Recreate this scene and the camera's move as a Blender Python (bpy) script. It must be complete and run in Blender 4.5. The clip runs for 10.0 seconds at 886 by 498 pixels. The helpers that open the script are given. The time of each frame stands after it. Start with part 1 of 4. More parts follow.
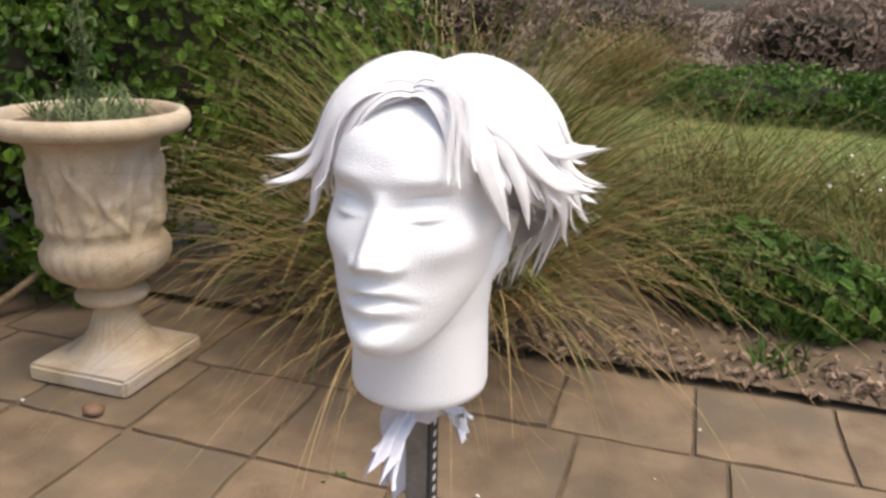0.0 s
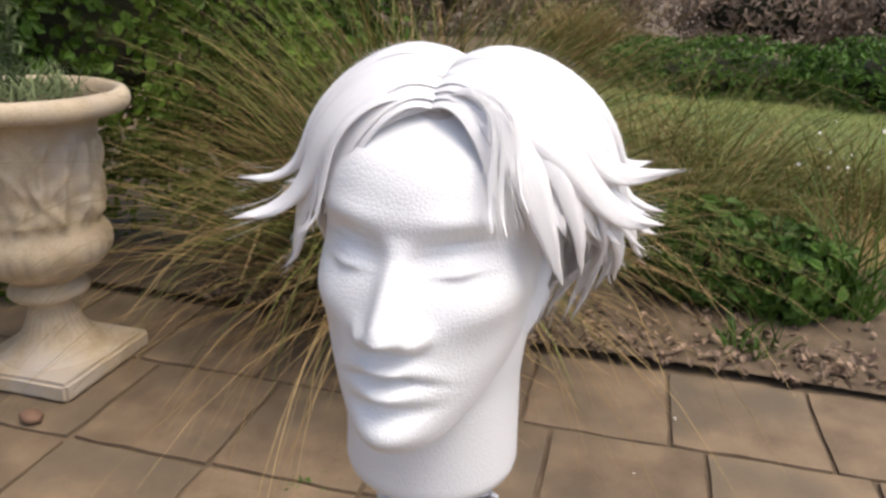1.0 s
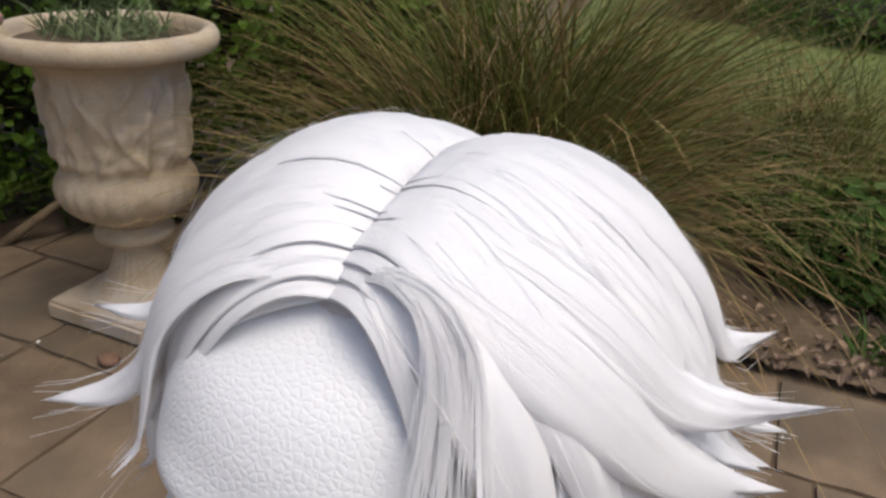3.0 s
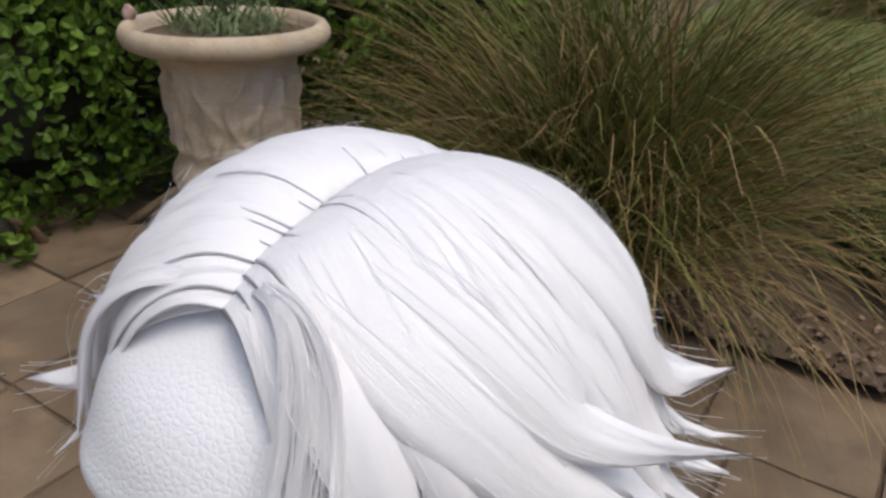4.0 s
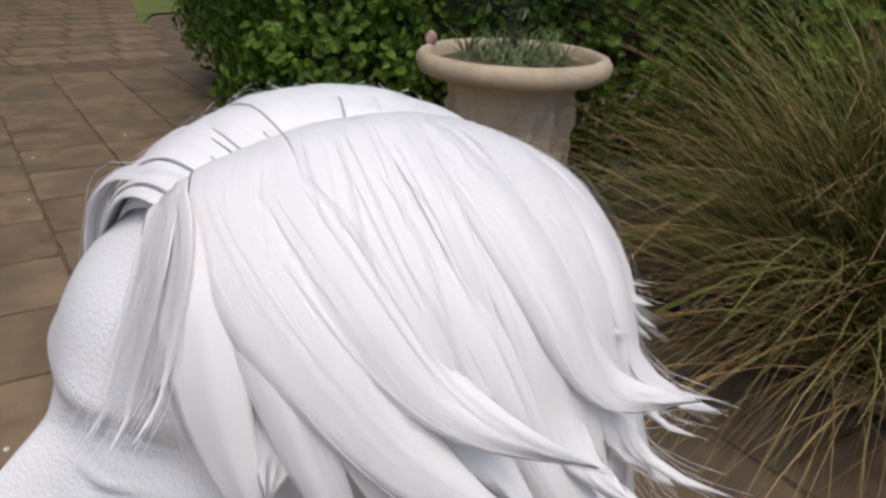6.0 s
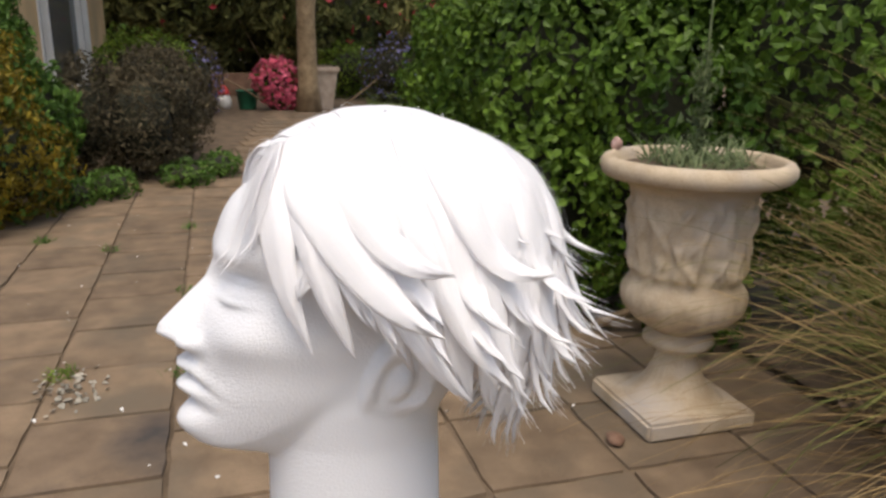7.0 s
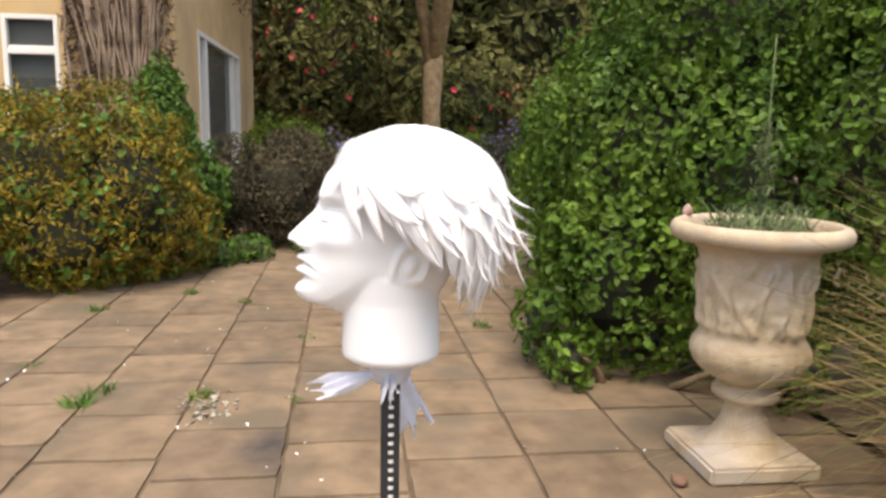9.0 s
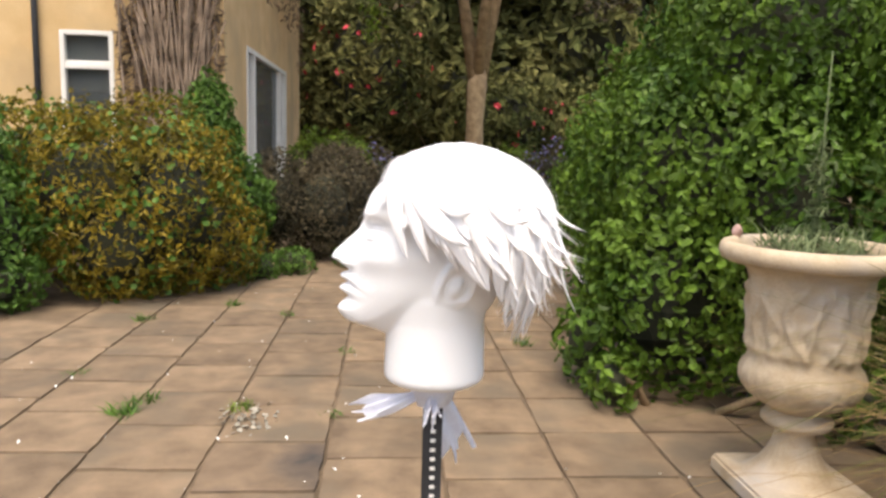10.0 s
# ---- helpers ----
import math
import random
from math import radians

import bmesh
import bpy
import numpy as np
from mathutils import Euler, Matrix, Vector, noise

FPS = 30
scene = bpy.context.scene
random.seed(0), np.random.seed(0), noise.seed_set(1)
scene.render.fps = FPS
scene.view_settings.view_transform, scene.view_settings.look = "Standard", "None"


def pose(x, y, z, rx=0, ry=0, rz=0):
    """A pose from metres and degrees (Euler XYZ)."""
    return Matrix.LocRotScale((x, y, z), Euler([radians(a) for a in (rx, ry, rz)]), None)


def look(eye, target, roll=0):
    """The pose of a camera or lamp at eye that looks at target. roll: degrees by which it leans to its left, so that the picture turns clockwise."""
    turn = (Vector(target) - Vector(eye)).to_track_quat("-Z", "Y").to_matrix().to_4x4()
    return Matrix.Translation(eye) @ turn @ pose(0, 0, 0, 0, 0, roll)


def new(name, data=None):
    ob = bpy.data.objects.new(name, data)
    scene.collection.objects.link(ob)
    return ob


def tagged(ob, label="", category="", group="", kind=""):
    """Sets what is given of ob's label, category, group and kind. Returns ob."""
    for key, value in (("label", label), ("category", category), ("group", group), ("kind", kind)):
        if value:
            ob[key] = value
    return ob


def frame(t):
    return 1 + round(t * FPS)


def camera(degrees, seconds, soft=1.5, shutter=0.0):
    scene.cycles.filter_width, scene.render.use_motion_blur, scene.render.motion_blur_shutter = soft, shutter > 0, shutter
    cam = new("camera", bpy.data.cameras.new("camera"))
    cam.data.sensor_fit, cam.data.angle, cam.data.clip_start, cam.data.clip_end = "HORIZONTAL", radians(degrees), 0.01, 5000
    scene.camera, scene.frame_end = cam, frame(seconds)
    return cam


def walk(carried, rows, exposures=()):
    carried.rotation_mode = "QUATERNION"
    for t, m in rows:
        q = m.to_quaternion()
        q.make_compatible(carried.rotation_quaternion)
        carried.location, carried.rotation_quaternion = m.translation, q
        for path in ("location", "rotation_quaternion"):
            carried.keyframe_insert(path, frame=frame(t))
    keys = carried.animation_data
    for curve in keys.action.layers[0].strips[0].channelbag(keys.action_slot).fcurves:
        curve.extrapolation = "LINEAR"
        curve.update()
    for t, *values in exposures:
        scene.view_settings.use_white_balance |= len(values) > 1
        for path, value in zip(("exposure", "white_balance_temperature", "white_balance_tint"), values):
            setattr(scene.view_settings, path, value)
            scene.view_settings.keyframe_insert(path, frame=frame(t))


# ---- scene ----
cam = camera(61.2, 10.0, soft=2.8)
PATH = [
    (0, (0.194, -0.550, 1.290), (-0.391, 1.265, 0.664), 1.2),
    (0.5, (0.132, -0.473, 1.292), (-0.381, 1.343, 0.607), 1.5),
    (1, (0.107, -0.428, 1.293), (-0.343, 1.400, 0.599), 1.7),
    (1.5, (0.108, -0.345, 1.293), (-0.383, 1.453, 0.552), 1.8),
    (2, (0.106, -0.276, 1.295), (-0.505, 1.477, 0.535), 1.5),
    (2.5, (0.100, -0.237, 1.303), (-0.535, 1.481, 0.489), 2.8),
    (3, (0.100, -0.197, 1.326), (-0.601, 1.472, 0.462), 2.8),
    (3.2, (0.110, -0.182, 1.332), (-0.636, 1.470, 0.470), 2.5),
    (4.3, (0.160, -0.156, 1.342), (-0.912, 1.262, 0.419), 3.0),
    (4.5, (0.159, -0.137, 1.351), (-0.984, 1.199, 0.393), 4.6),
    (5, (0.164, -0.095, 1.362), (-1.067, 1.115, 0.350), 6.4),
    (5.5, (0.200, -0.089, 1.338), (-1.234, 0.943, 0.400), 2.4),
    (5.7, (0.214, -0.097, 1.327), (-1.253, 0.955, 0.467), 2.9),
    (6.8, (0.394, -0.084, 1.294), (-1.373, 0.628, 0.686), 0.8),
    (7, (0.456, -0.078, 1.293), (-1.388, 0.484, 0.759), 0.8),
    (7.5, (0.567, -0.058, 1.268), (-1.363, 0.331, 0.918), 0.5),
    (8, (0.695, -0.086, 1.256), (-1.247, 0.242, 0.908), 0.7),
    (8.5, (0.835, -0.075, 1.247), (-1.116, 0.251, 0.947), 0.7),
    (9, (0.873, -0.055, 1.249), (-1.084, 0.205, 0.933), 1.1),
    (9.5, (0.858, -0.056, 1.249), (-1.105, 0.173, 0.945), 2.0),
    (10, (0.852, -0.059, 1.252), (-1.123, 0.093, 0.973), 1.6),
]
walk(cam, [(t, look(eye, target, roll)) for t, eye, target, roll in PATH],
     exposures=((0, 0.68, 6800, 10), (1.0, 0.5, 6700, 10), (2.5, 0.04, 6650, 10), (3.2, -0.08, 6500, 10), (4.5, -0.17, 6350, 10), (5.5, -0.28, 6350, 10), (7.0, 0.3, 6800, 10), (8.0, 0.9, 6950, 10), (10.0, 1.04, 7050, 10)))


# ---- light ----
SUN_DIR = Vector((0.40, -0.08, 1.0)).normalized()
world = bpy.data.worlds.new("overcast_sky")
scene.world = world
world.use_nodes = True
wn = world.node_tree
sky = wn.nodes.new("ShaderNodeTexSky")
sky.sky_type, sky.sun_disc = "NISHITA", False
sky.sun_elevation = math.asin(SUN_DIR.z)
sky.sun_rotation = math.atan2(SUN_DIR.x, SUN_DIR.y)
sky.dust_density, sky.air_density = 4.0, 1.0
wn.links.new(sky.outputs[0], wn.nodes["Background"].inputs[0])
wn.nodes["Background"].inputs[1].default_value = 0.15
sun_data = bpy.data.lights.new("sun", "SUN")
sun_data.energy, sun_data.angle, sun_data.color = 1.5, radians(40), (1.0, 0.95, 0.86)
sun = new("sun", sun_data)
sun.matrix_world = look(SUN_DIR * 30, (0, 0, 0))


# ---- materials ----
def material(name, dark, light, scale=8.0, rough=0.7, bump=0.2, fine=90.0, metal=0.0, coat=0.0, island=0.0, per_object=0.0, stain=None, leafy=0.0):
    """Two noises mix two colours, the finer one also gives relief; island or per_object vary single pieces."""
    m = bpy.data.materials.new(name)
    m.use_nodes = True
    nt = m.node_tree
    N, L = nt.nodes, nt.links
    bsdf = N["Principled BSDF"]
    bsdf.inputs["Roughness"].default_value, bsdf.inputs["Metallic"].default_value = rough, metal
    co = N.new("ShaderNodeTexCoord")
    broad, grain = N.new("ShaderNodeTexNoise"), N.new("ShaderNodeTexNoise")
    broad.inputs["Scale"].default_value, broad.inputs["Detail"].default_value = scale, 5
    grain.inputs["Scale"].default_value, grain.inputs["Detail"].default_value = fine, 3
    where = co.outputs["Object"]
    if per_object:
        info, scatter = N.new("ShaderNodeObjectInfo"), N.new("ShaderNodeVectorMath")
        scatter.operation = "MULTIPLY_ADD"
        scatter.inputs[1].default_value = (37.0, 23.0, 11.0)
        L.new(info.outputs["Random"], scatter.inputs[0])
        L.new(where, scatter.inputs[2])
        where = scatter.outputs[0]
    for n in (broad, grain):
        L.new(where, n.inputs["Vector"])
    add = N.new("ShaderNodeMath")
    add.operation = "MULTIPLY_ADD"
    add.inputs[1].default_value = 0.45
    L.new(grain.outputs["Fac"], add.inputs[0])
    L.new(broad.outputs["Fac"], add.inputs[2])
    ramp = N.new("ShaderNodeValToRGB")
    ramp.color_ramp.elements[0].position, ramp.color_ramp.elements[1].position = 0.5, 0.98
    ramp.color_ramp.elements[0].color, ramp.color_ramp.elements[1].color = (*dark, 1), (*light, 1)
    L.new(add.outputs[0], ramp.inputs[0])
    colour = ramp.outputs["Color"]
    if stain:
        big = N.new("ShaderNodeTexNoise")
        big.inputs["Scale"].default_value, big.inputs["Detail"].default_value = scale * 0.35, 6
        L.new(where, big.inputs["Vector"])
        edge = N.new("ShaderNodeValToRGB")
        edge.color_ramp.elements[0].position, edge.color_ramp.elements[1].position = 0.5, 0.68
        L.new(big.outputs["Fac"], edge.inputs[0])
        mix = N.new("ShaderNodeMix")
        mix.data_type = "RGBA"
        L.new(edge.outputs["Color"], mix.inputs["Factor"])
        L.new(colour, mix.inputs["A"])
        mix.inputs["B"].default_value = (*stain, 1)
        colour = mix.outputs["Result"]
    if island or per_object:
        hsv = N.new("ShaderNodeHueSaturation")
        src = N.new("ShaderNodeNewGeometry").outputs["Random Per Island"] if island else N.new("ShaderNodeObjectInfo").outputs["Random"]
        amount = island or per_object
        rng = N.new("ShaderNodeMapRange")
        rng.inputs["To Min"].default_value, rng.inputs["To Max"].default_value = 1 - amount, 1 + amount
        L.new(src, rng.inputs["Value"])
        L.new(rng.outputs[0], hsv.inputs["Value"])
        L.new(colour, hsv.inputs["Color"])
        colour = hsv.outputs["Color"]
    L.new(colour, bsdf.inputs["Base Color"])
    if bump:
        b = N.new("ShaderNodeBump")
        b.inputs["Strength"].default_value, b.inputs["Distance"].default_value = bump, 0.004
        L.new(add.outputs[0], b.inputs["Height"])
        L.new(b.outputs[0], bsdf.inputs["Normal"])
    if coat:
        bsdf.inputs["Coat Weight"].default_value = coat
    if leafy:
        bsdf.inputs["Specular IOR Level"].default_value = 0.22
        tr = N.new("ShaderNodeBsdfTranslucent")
        L.new(colour, tr.inputs["Color"])
        ms = N.new("ShaderNodeMixShader")
        ms.inputs[0].default_value = leafy
        L.new(bsdf.outputs[0], ms.inputs[1])
        L.new(tr.outputs[0], ms.inputs[2])
        L.new(ms.outputs[0], N["Material Output"].inputs["Surface"])
    return m


def foam_material():
    m = bpy.data.materials.new("expanded_foam")
    m.use_nodes = True
    nt = m.node_tree
    N, L = nt.nodes, nt.links
    bsdf = N["Principled BSDF"]
    bsdf.inputs["Base Color"].default_value = (0.86, 0.86, 0.87, 1)
    bsdf.inputs["Roughness"].default_value = 0.42
    bsdf.inputs["Subsurface Weight"].default_value = 0.15
    bsdf.inputs["Subsurface Radius"].default_value = (0.006, 0.006, 0.006)
    co = N.new("ShaderNodeTexCoord")
    cells = N.new("ShaderNodeTexVoronoi")
    cells.feature = "DISTANCE_TO_EDGE"
    cells.inputs["Scale"].default_value = 400
    L.new(co.outputs["Object"], cells.inputs["Vector"])
    sub = N.new("ShaderNodeMapRange")
    sub.interpolation_type = "SMOOTHSTEP"
    sub.inputs["From Max"].default_value = 0.28
    L.new(cells.outputs["Distance"], sub.inputs["Value"])
    b = N.new("ShaderNodeBump")
    b.inputs["Strength"].default_value, b.inputs["Distance"].default_value = 0.26, 0.0006
    L.new(sub.outputs[0], b.inputs["Height"])
    L.new(b.outputs[0], bsdf.inputs["Normal"])
    return m


def hair_material():
    m = bpy.data.materials.new("white_fibre")
    m.use_nodes = True
    nt = m.node_tree
    N, L = nt.nodes, nt.links
    bsdf = N["Principled BSDF"]
    bsdf.inputs["Roughness"].default_value = 0.38
    bsdf.inputs["Sheen Weight"].default_value = 0.25
    uv = N.new("ShaderNodeUVMap")
    mp = N.new("ShaderNodeMapping")
    mp.inputs["Scale"].default_value = (44, 1.3, 1)
    L.new(uv.outputs[0], mp.inputs["Vector"])
    n = N.new("ShaderNodeTexNoise")
    n.inputs["Scale"].default_value, n.inputs["Detail"].default_value, n.inputs["Roughness"].default_value = 1.0, 7, 0.7
    L.new(mp.outputs[0], n.inputs["Vector"])
    ramp = N.new("ShaderNodeValToRGB")
    ramp.color_ramp.elements[0].position, ramp.color_ramp.elements[1].position = 0.3, 0.55
    ramp.color_ramp.elements[0].color, ramp.color_ramp.elements[1].color = (0.88, 0.87, 0.88, 1), (0.93, 0.91, 0.915, 1)
    L.new(n.outputs["Fac"], ramp.inputs[0])
    L.new(ramp.outputs["Color"], bsdf.inputs["Base Color"])
    b = N.new("ShaderNodeBump")
    b.inputs["Strength"].default_value, b.inputs["Distance"].default_value = 0.42, 0.0014
    L.new(n.outputs["Fac"], b.inputs["Height"])
    L.new(b.outputs[0], bsdf.inputs["Normal"])
    return m


FOAM, HAIR = foam_material(), hair_material()
STRAND = material("single_white_fibre", (0.84, 0.83, 0.84), (0.9, 0.9, 0.9), 20, 0.5, 0.0, 60, leafy=0.45)
STONE = material("cast_stone", (0.36, 0.27, 0.17), (0.56, 0.46, 0.33), 9, 0.85, 0.5, 140, stain=(0.42, 0.37, 0.32))
PAVING = material("sandstone_paving", (0.118, 0.080, 0.047), (0.252, 0.177, 0.108), 6, 0.85, 0.9, 230, per_object=0.14, stain=(0.125, 0.095, 0.062))
STAINED = material("soot_stained_paving", (0.112, 0.076, 0.046), (0.24, 0.168, 0.104), 5, 0.85, 0.9, 230, stain=(0.035, 0.032, 0.031))
SOIL = material("bare_soil", (0.07, 0.048, 0.028), (0.17, 0.12, 0.075), 6, 0.95, 0.8, 60)
LITTER = material("dry_leaf_litter", (0.11, 0.07, 0.045), (0.34, 0.24, 0.17), 20, 0.9, 0.2, 80, island=0.5)
LAWN = material("lawn_grass", (0.065, 0.10, 0.017), (0.17, 0.195, 0.042), 1.4, 0.9, 0.8, 45)
LAWN_BLADE = material("lawn_blades", (0.08, 0.12, 0.02), (0.21, 0.23, 0.06), 3, 0.7, 0.0, 20, island=0.35, leafy=0.2)
HEDGE_LEAF = material("hedge_leaf", (0.022, 0.060, 0.006), (0.13, 0.21, 0.025), 2.2, 0.5, 0.1, 60, island=0.45, leafy=0.2)
GOLD_LEAF = material("gold_flecked_leaf", (0.07, 0.07, 0.010), (0.30, 0.21, 0.02), 4.5, 0.55, 0.1, 60, island=0.5, leafy=0.2)
# near-black colour that stands for the shade deep inside hedges and shrubs
INNER_SHADE = material("painted_inner_shade", (0.010, 0.012, 0.005), (0.036, 0.036, 0.016), 3, 0.95, 0.3, 40)
DARK_LEAF = material("dark_evergreen_leaf", (0.032, 0.046, 0.013), (0.19, 0.175, 0.06), 0.7, 0.95, 0.1, 30, island=0.5, leafy=0.1)
HEATHER_LEAF = material("brownish_heather", (0.035, 0.032, 0.018), (0.115, 0.09, 0.05), 3, 0.7, 0.1, 40, island=0.5, leafy=0.1)
MISTY_BROWN = material("bare_brown_twigs", (0.18, 0.13, 0.10), (0.40, 0.31, 0.24), 1.5, 0.9, 0.0, 20, island=0.3, leafy=0.1)
LIME_LEAF = material("lime_leaf", (0.05, 0.10, 0.015), (0.20, 0.27, 0.03), 3, 0.55, 0.1, 40, island=0.4, leafy=0.25)
BED_LEAF = material("bed_plant_leaf", (0.035, 0.085, 0.012), (0.115, 0.20, 0.035), 4, 0.5, 0.1, 40, island=0.4, leafy=0.2)
BLADE_GREEN = material("grass_blade_green", (0.05, 0.065, 0.012), (0.26, 0.26, 0.075), 1.6, 0.6, 0.0, 30, island=0.45, leafy=0.2)
BLADE_STRAW = material("grass_blade_straw", (0.18, 0.10, 0.035), (0.50, 0.36, 0.17), 2.2, 0.65, 0.0, 30, island=0.4, leafy=0.15)
GREY_LEAF = material("grey_green_leaf", (0.07, 0.10, 0.04), (0.19, 0.23, 0.11), 8, 0.7, 0.1, 60, island=0.3, leafy=0.1)
BARK = material("bark", (0.16, 0.105, 0.055), (0.40, 0.29, 0.17), 7, 0.9, 0.9, 60)
VINE = material("bare_vine_stem", (0.11, 0.075, 0.05), (0.34, 0.25, 0.18), 5, 0.9, 0.6, 60, island=0.4)
RENDERED = material("cream_wall_paint", (0.56, 0.37, 0.17), (0.70, 0.50, 0.26), 2.5, 0.85, 0.3, 70, stain=(0.48, 0.34, 0.18))
WHITE_PAINT = material("white_window_paint", (0.72, 0.69, 0.63), (0.82, 0.80, 0.75), 6, 0.45, 0.05, 60)
CURTAIN = material("pale_blind", (0.38, 0.33, 0.27), (0.5, 0.45, 0.37), 6, 0.9, 0.1, 60)
# near-black colour painted in for the lack of light indoors
INTERIOR_SHADE = material("painted_interior_shade", (0.02, 0.02, 0.022), (0.05, 0.048, 0.05), 2, 0.8, 0.0, 20)
ROOF_TILE = material("roof_tile", (0.14, 0.07, 0.045), (0.26, 0.14, 0.09), 6, 0.85, 0.4, 60)
PINK = material("pink_blossom", (0.55, 0.07, 0.14), (0.85, 0.22, 0.30), 8, 0.6, 0.0, 40, island=0.3, leafy=0.2)
RED = material("red_blossom", (0.35, 0.02, 0.03), (0.65, 0.05, 0.08), 8, 0.6, 0.0, 40, island=0.3)
BLUE = material("blue_blossom", (0.10, 0.09, 0.22), (0.24, 0.22, 0.42), 8, 0.6, 0.0, 40, island=0.3)
PETAL = material("white_petal", (0.62, 0.60, 0.55), (0.82, 0.80, 0.76), 12, 0.6, 0.0, 60)
PEBBLE = material("pale_pebble", (0.18, 0.16, 0.12), (0.42, 0.39, 0.32), 12, 0.8, 0.3, 80, island=0.3)
TERRACOTTA = material("weathered_pale_pot", (0.36, 0.27, 0.2), (0.55, 0.45, 0.36), 7, 0.85, 0.3, 60)
GREEN_PLASTIC = material("green_plastic", (0.01, 0.10, 0.05), (0.02, 0.16, 0.08), 5, 0.4, 0.0, 40)
RED_PAINT = material("red_paint", (0.5, 0.04, 0.04), (0.65, 0.07, 0.06), 6, 0.5, 0.0, 40)
BRICK_EDGE = material("brick_edging", (0.13, 0.07, 0.045), (0.24, 0.14, 0.09), 8, 0.9, 0.4, 50)
CLOTH = material("white_torn_cloth", (0.66, 0.67, 0.76), (0.80, 0.81, 0.87), 40, 0.9, 0.5, 500)
STEEL = material("dull_galvanised_steel", (0.20, 0.21, 0.22), (0.34, 0.35, 0.37), 30, 0.42, 0.1, 200, metal=0.8)
BLACK = material("black_slot", (0.012, 0.013, 0.015), (0.03, 0.03, 0.034), 20, 0.6, 0.0, 100)
SCALP = material("wig_net", (0.62, 0.55, 0.53), (0.76, 0.71, 0.70), 60, 0.7, 0.3, 700)
SHELL = material("pinkish_shell", (0.32, 0.18, 0.15), (0.55, 0.38, 0.33), 40, 0.5, 0.2, 200)
_glass = bpy.data.materials.new("window_glass")
_glass.use_nodes = True
_g = _glass.node_tree.nodes["Principled BSDF"]
_g.inputs["Base Color"].default_value = (0.35, 0.38, 0.38, 1)
_g.inputs["Specular IOR Level"].default_value = 0.2
_g.inputs["Transmission Weight"].default_value, _g.inputs["Roughness"].default_value = 0.85, 0.03
_g.inputs["IOR"].default_value = 1.06
GLASS = _glass


# ---- mesh helpers ----
def mesh_object(name, verts, faces, mat, parent=None, label="", smooth=False, uvs=None):
    me = bpy.data.meshes.new(name)
    me.from_pydata([tuple(map(float, v)) for v in verts], [], [tuple(map(int, f)) for f in faces])
    if smooth:
        me.polygons.foreach_set("use_smooth", [True] * len(me.polygons))
    if uvs is not None:
        layer = me.uv_layers.new(name="UVMap")
        idx = np.empty(len(me.loops), dtype=np.int32)
        me.loops.foreach_get("vertex_index", idx)
        layer.data.foreach_set("uv", np.asarray(uvs, dtype=np.float32)[idx].ravel())
    me.materials.append(mat)
    ob = new(name, me)
    if parent is not None:
        ob.parent = parent
    return tagged(ob, label)


def part(name, bm, mat, parent=None, label="", smooth=False):
    me = bpy.data.meshes.new(name)
    if smooth:
        for f in bm.faces:
            f.smooth = True
    bm.to_mesh(me)
    bm.free()
    me.materials.append(mat)
    ob = new(name, me)
    if parent is not None:
        ob.parent = parent
    return tagged(ob, label)


def thing(name, label, category, place=(0, 0, 0), turn=0, group=""):
    ob = new(name)
    ob.matrix_world = pose(*place, 0, 0, turn)
    ob.empty_display_size = 0.1
    return tagged(ob, label, category, group)


def block(bm, x0, y0, z0, x1, y1, z1, bevel=0.0):
    made = bmesh.ops.create_cube(bm, size=1)["verts"]
    for v in made:
        v.co = ((x0 + x1) / 2 + v.co.x * (x1 - x0), (y0 + y1) / 2 + v.co.y * (y1 - y0), (z0 + z1) / 2 + v.co.z * (z1 - z0))
    if bevel:
        es = list({e for v in made for e in v.link_edges})
        bmesh.ops.bevel(bm, geom=es, offset=bevel, segments=2, affect="EDGES")
    return bm


def box_part(name, x0, y0, z0, x1, y1, z1, mat, parent=None, label="", bevel=0.0):
    return part(name, block(bmesh.new(), x0, y0, z0, x1, y1, z1, bevel), mat, parent, label)


def turned(name, profile, mat, parent=None, label="", n=48, shape=None):
    """A lathed body; shape(angle, z, r) may carve the radius."""
    verts, faces = [], []
    for r, z in profile:
        for i in range(n):
            a = 2 * math.pi * i / n
            q = shape(a, z, r) if shape else r
            verts.append((q * math.cos(a), q * math.sin(a), z))
    for k in range(len(profile) - 1):
        for i in range(n):
            j = (i + 1) % n
            faces.append((k * n + i, k * n + j, (k + 1) * n + j, (k + 1) * n + i))
    faces.append(tuple(range(n))[::-1])
    faces.append(tuple((len(profile) - 1) * n + i for i in range(n)))
    return mesh_object(name, verts, faces, mat, parent, label, smooth=True)


def tube(name, rows, mat, parent=None, label="", n=7):
    """A tapered tube along rows of (point, radius)."""
    verts, faces = [], []
    pts = [Vector(p) for p, _ in rows]
    for k, (p, r) in enumerate(rows):
        d = (pts[min(k + 1, len(pts) - 1)] - pts[max(k - 1, 0)]).normalized()
        side = d.cross(Vector((0.31, 0.93, 0.2))).normalized()
        up = side.cross(d)
        for i in range(n):
            a = 2 * math.pi * i / n
            verts.append(pts[k] + r * (math.cos(a) * side + math.sin(a) * up))
    for k in range(len(rows) - 1):
        for i in range(n):
            j = (i + 1) % n
            faces.append((k * n + i, k * n + j, (k + 1) * n + j, (k + 1) * n + i))
    faces.append(tuple(range(n))[::-1])
    faces.append(tuple((len(rows) - 1) * n + i for i in range(n)))
    return mesh_object(name, verts, faces, mat, parent, label, smooth=True)


def unit(v):
    return v / np.maximum(np.linalg.norm(v, axis=-1, keepdims=True), 1e-9)


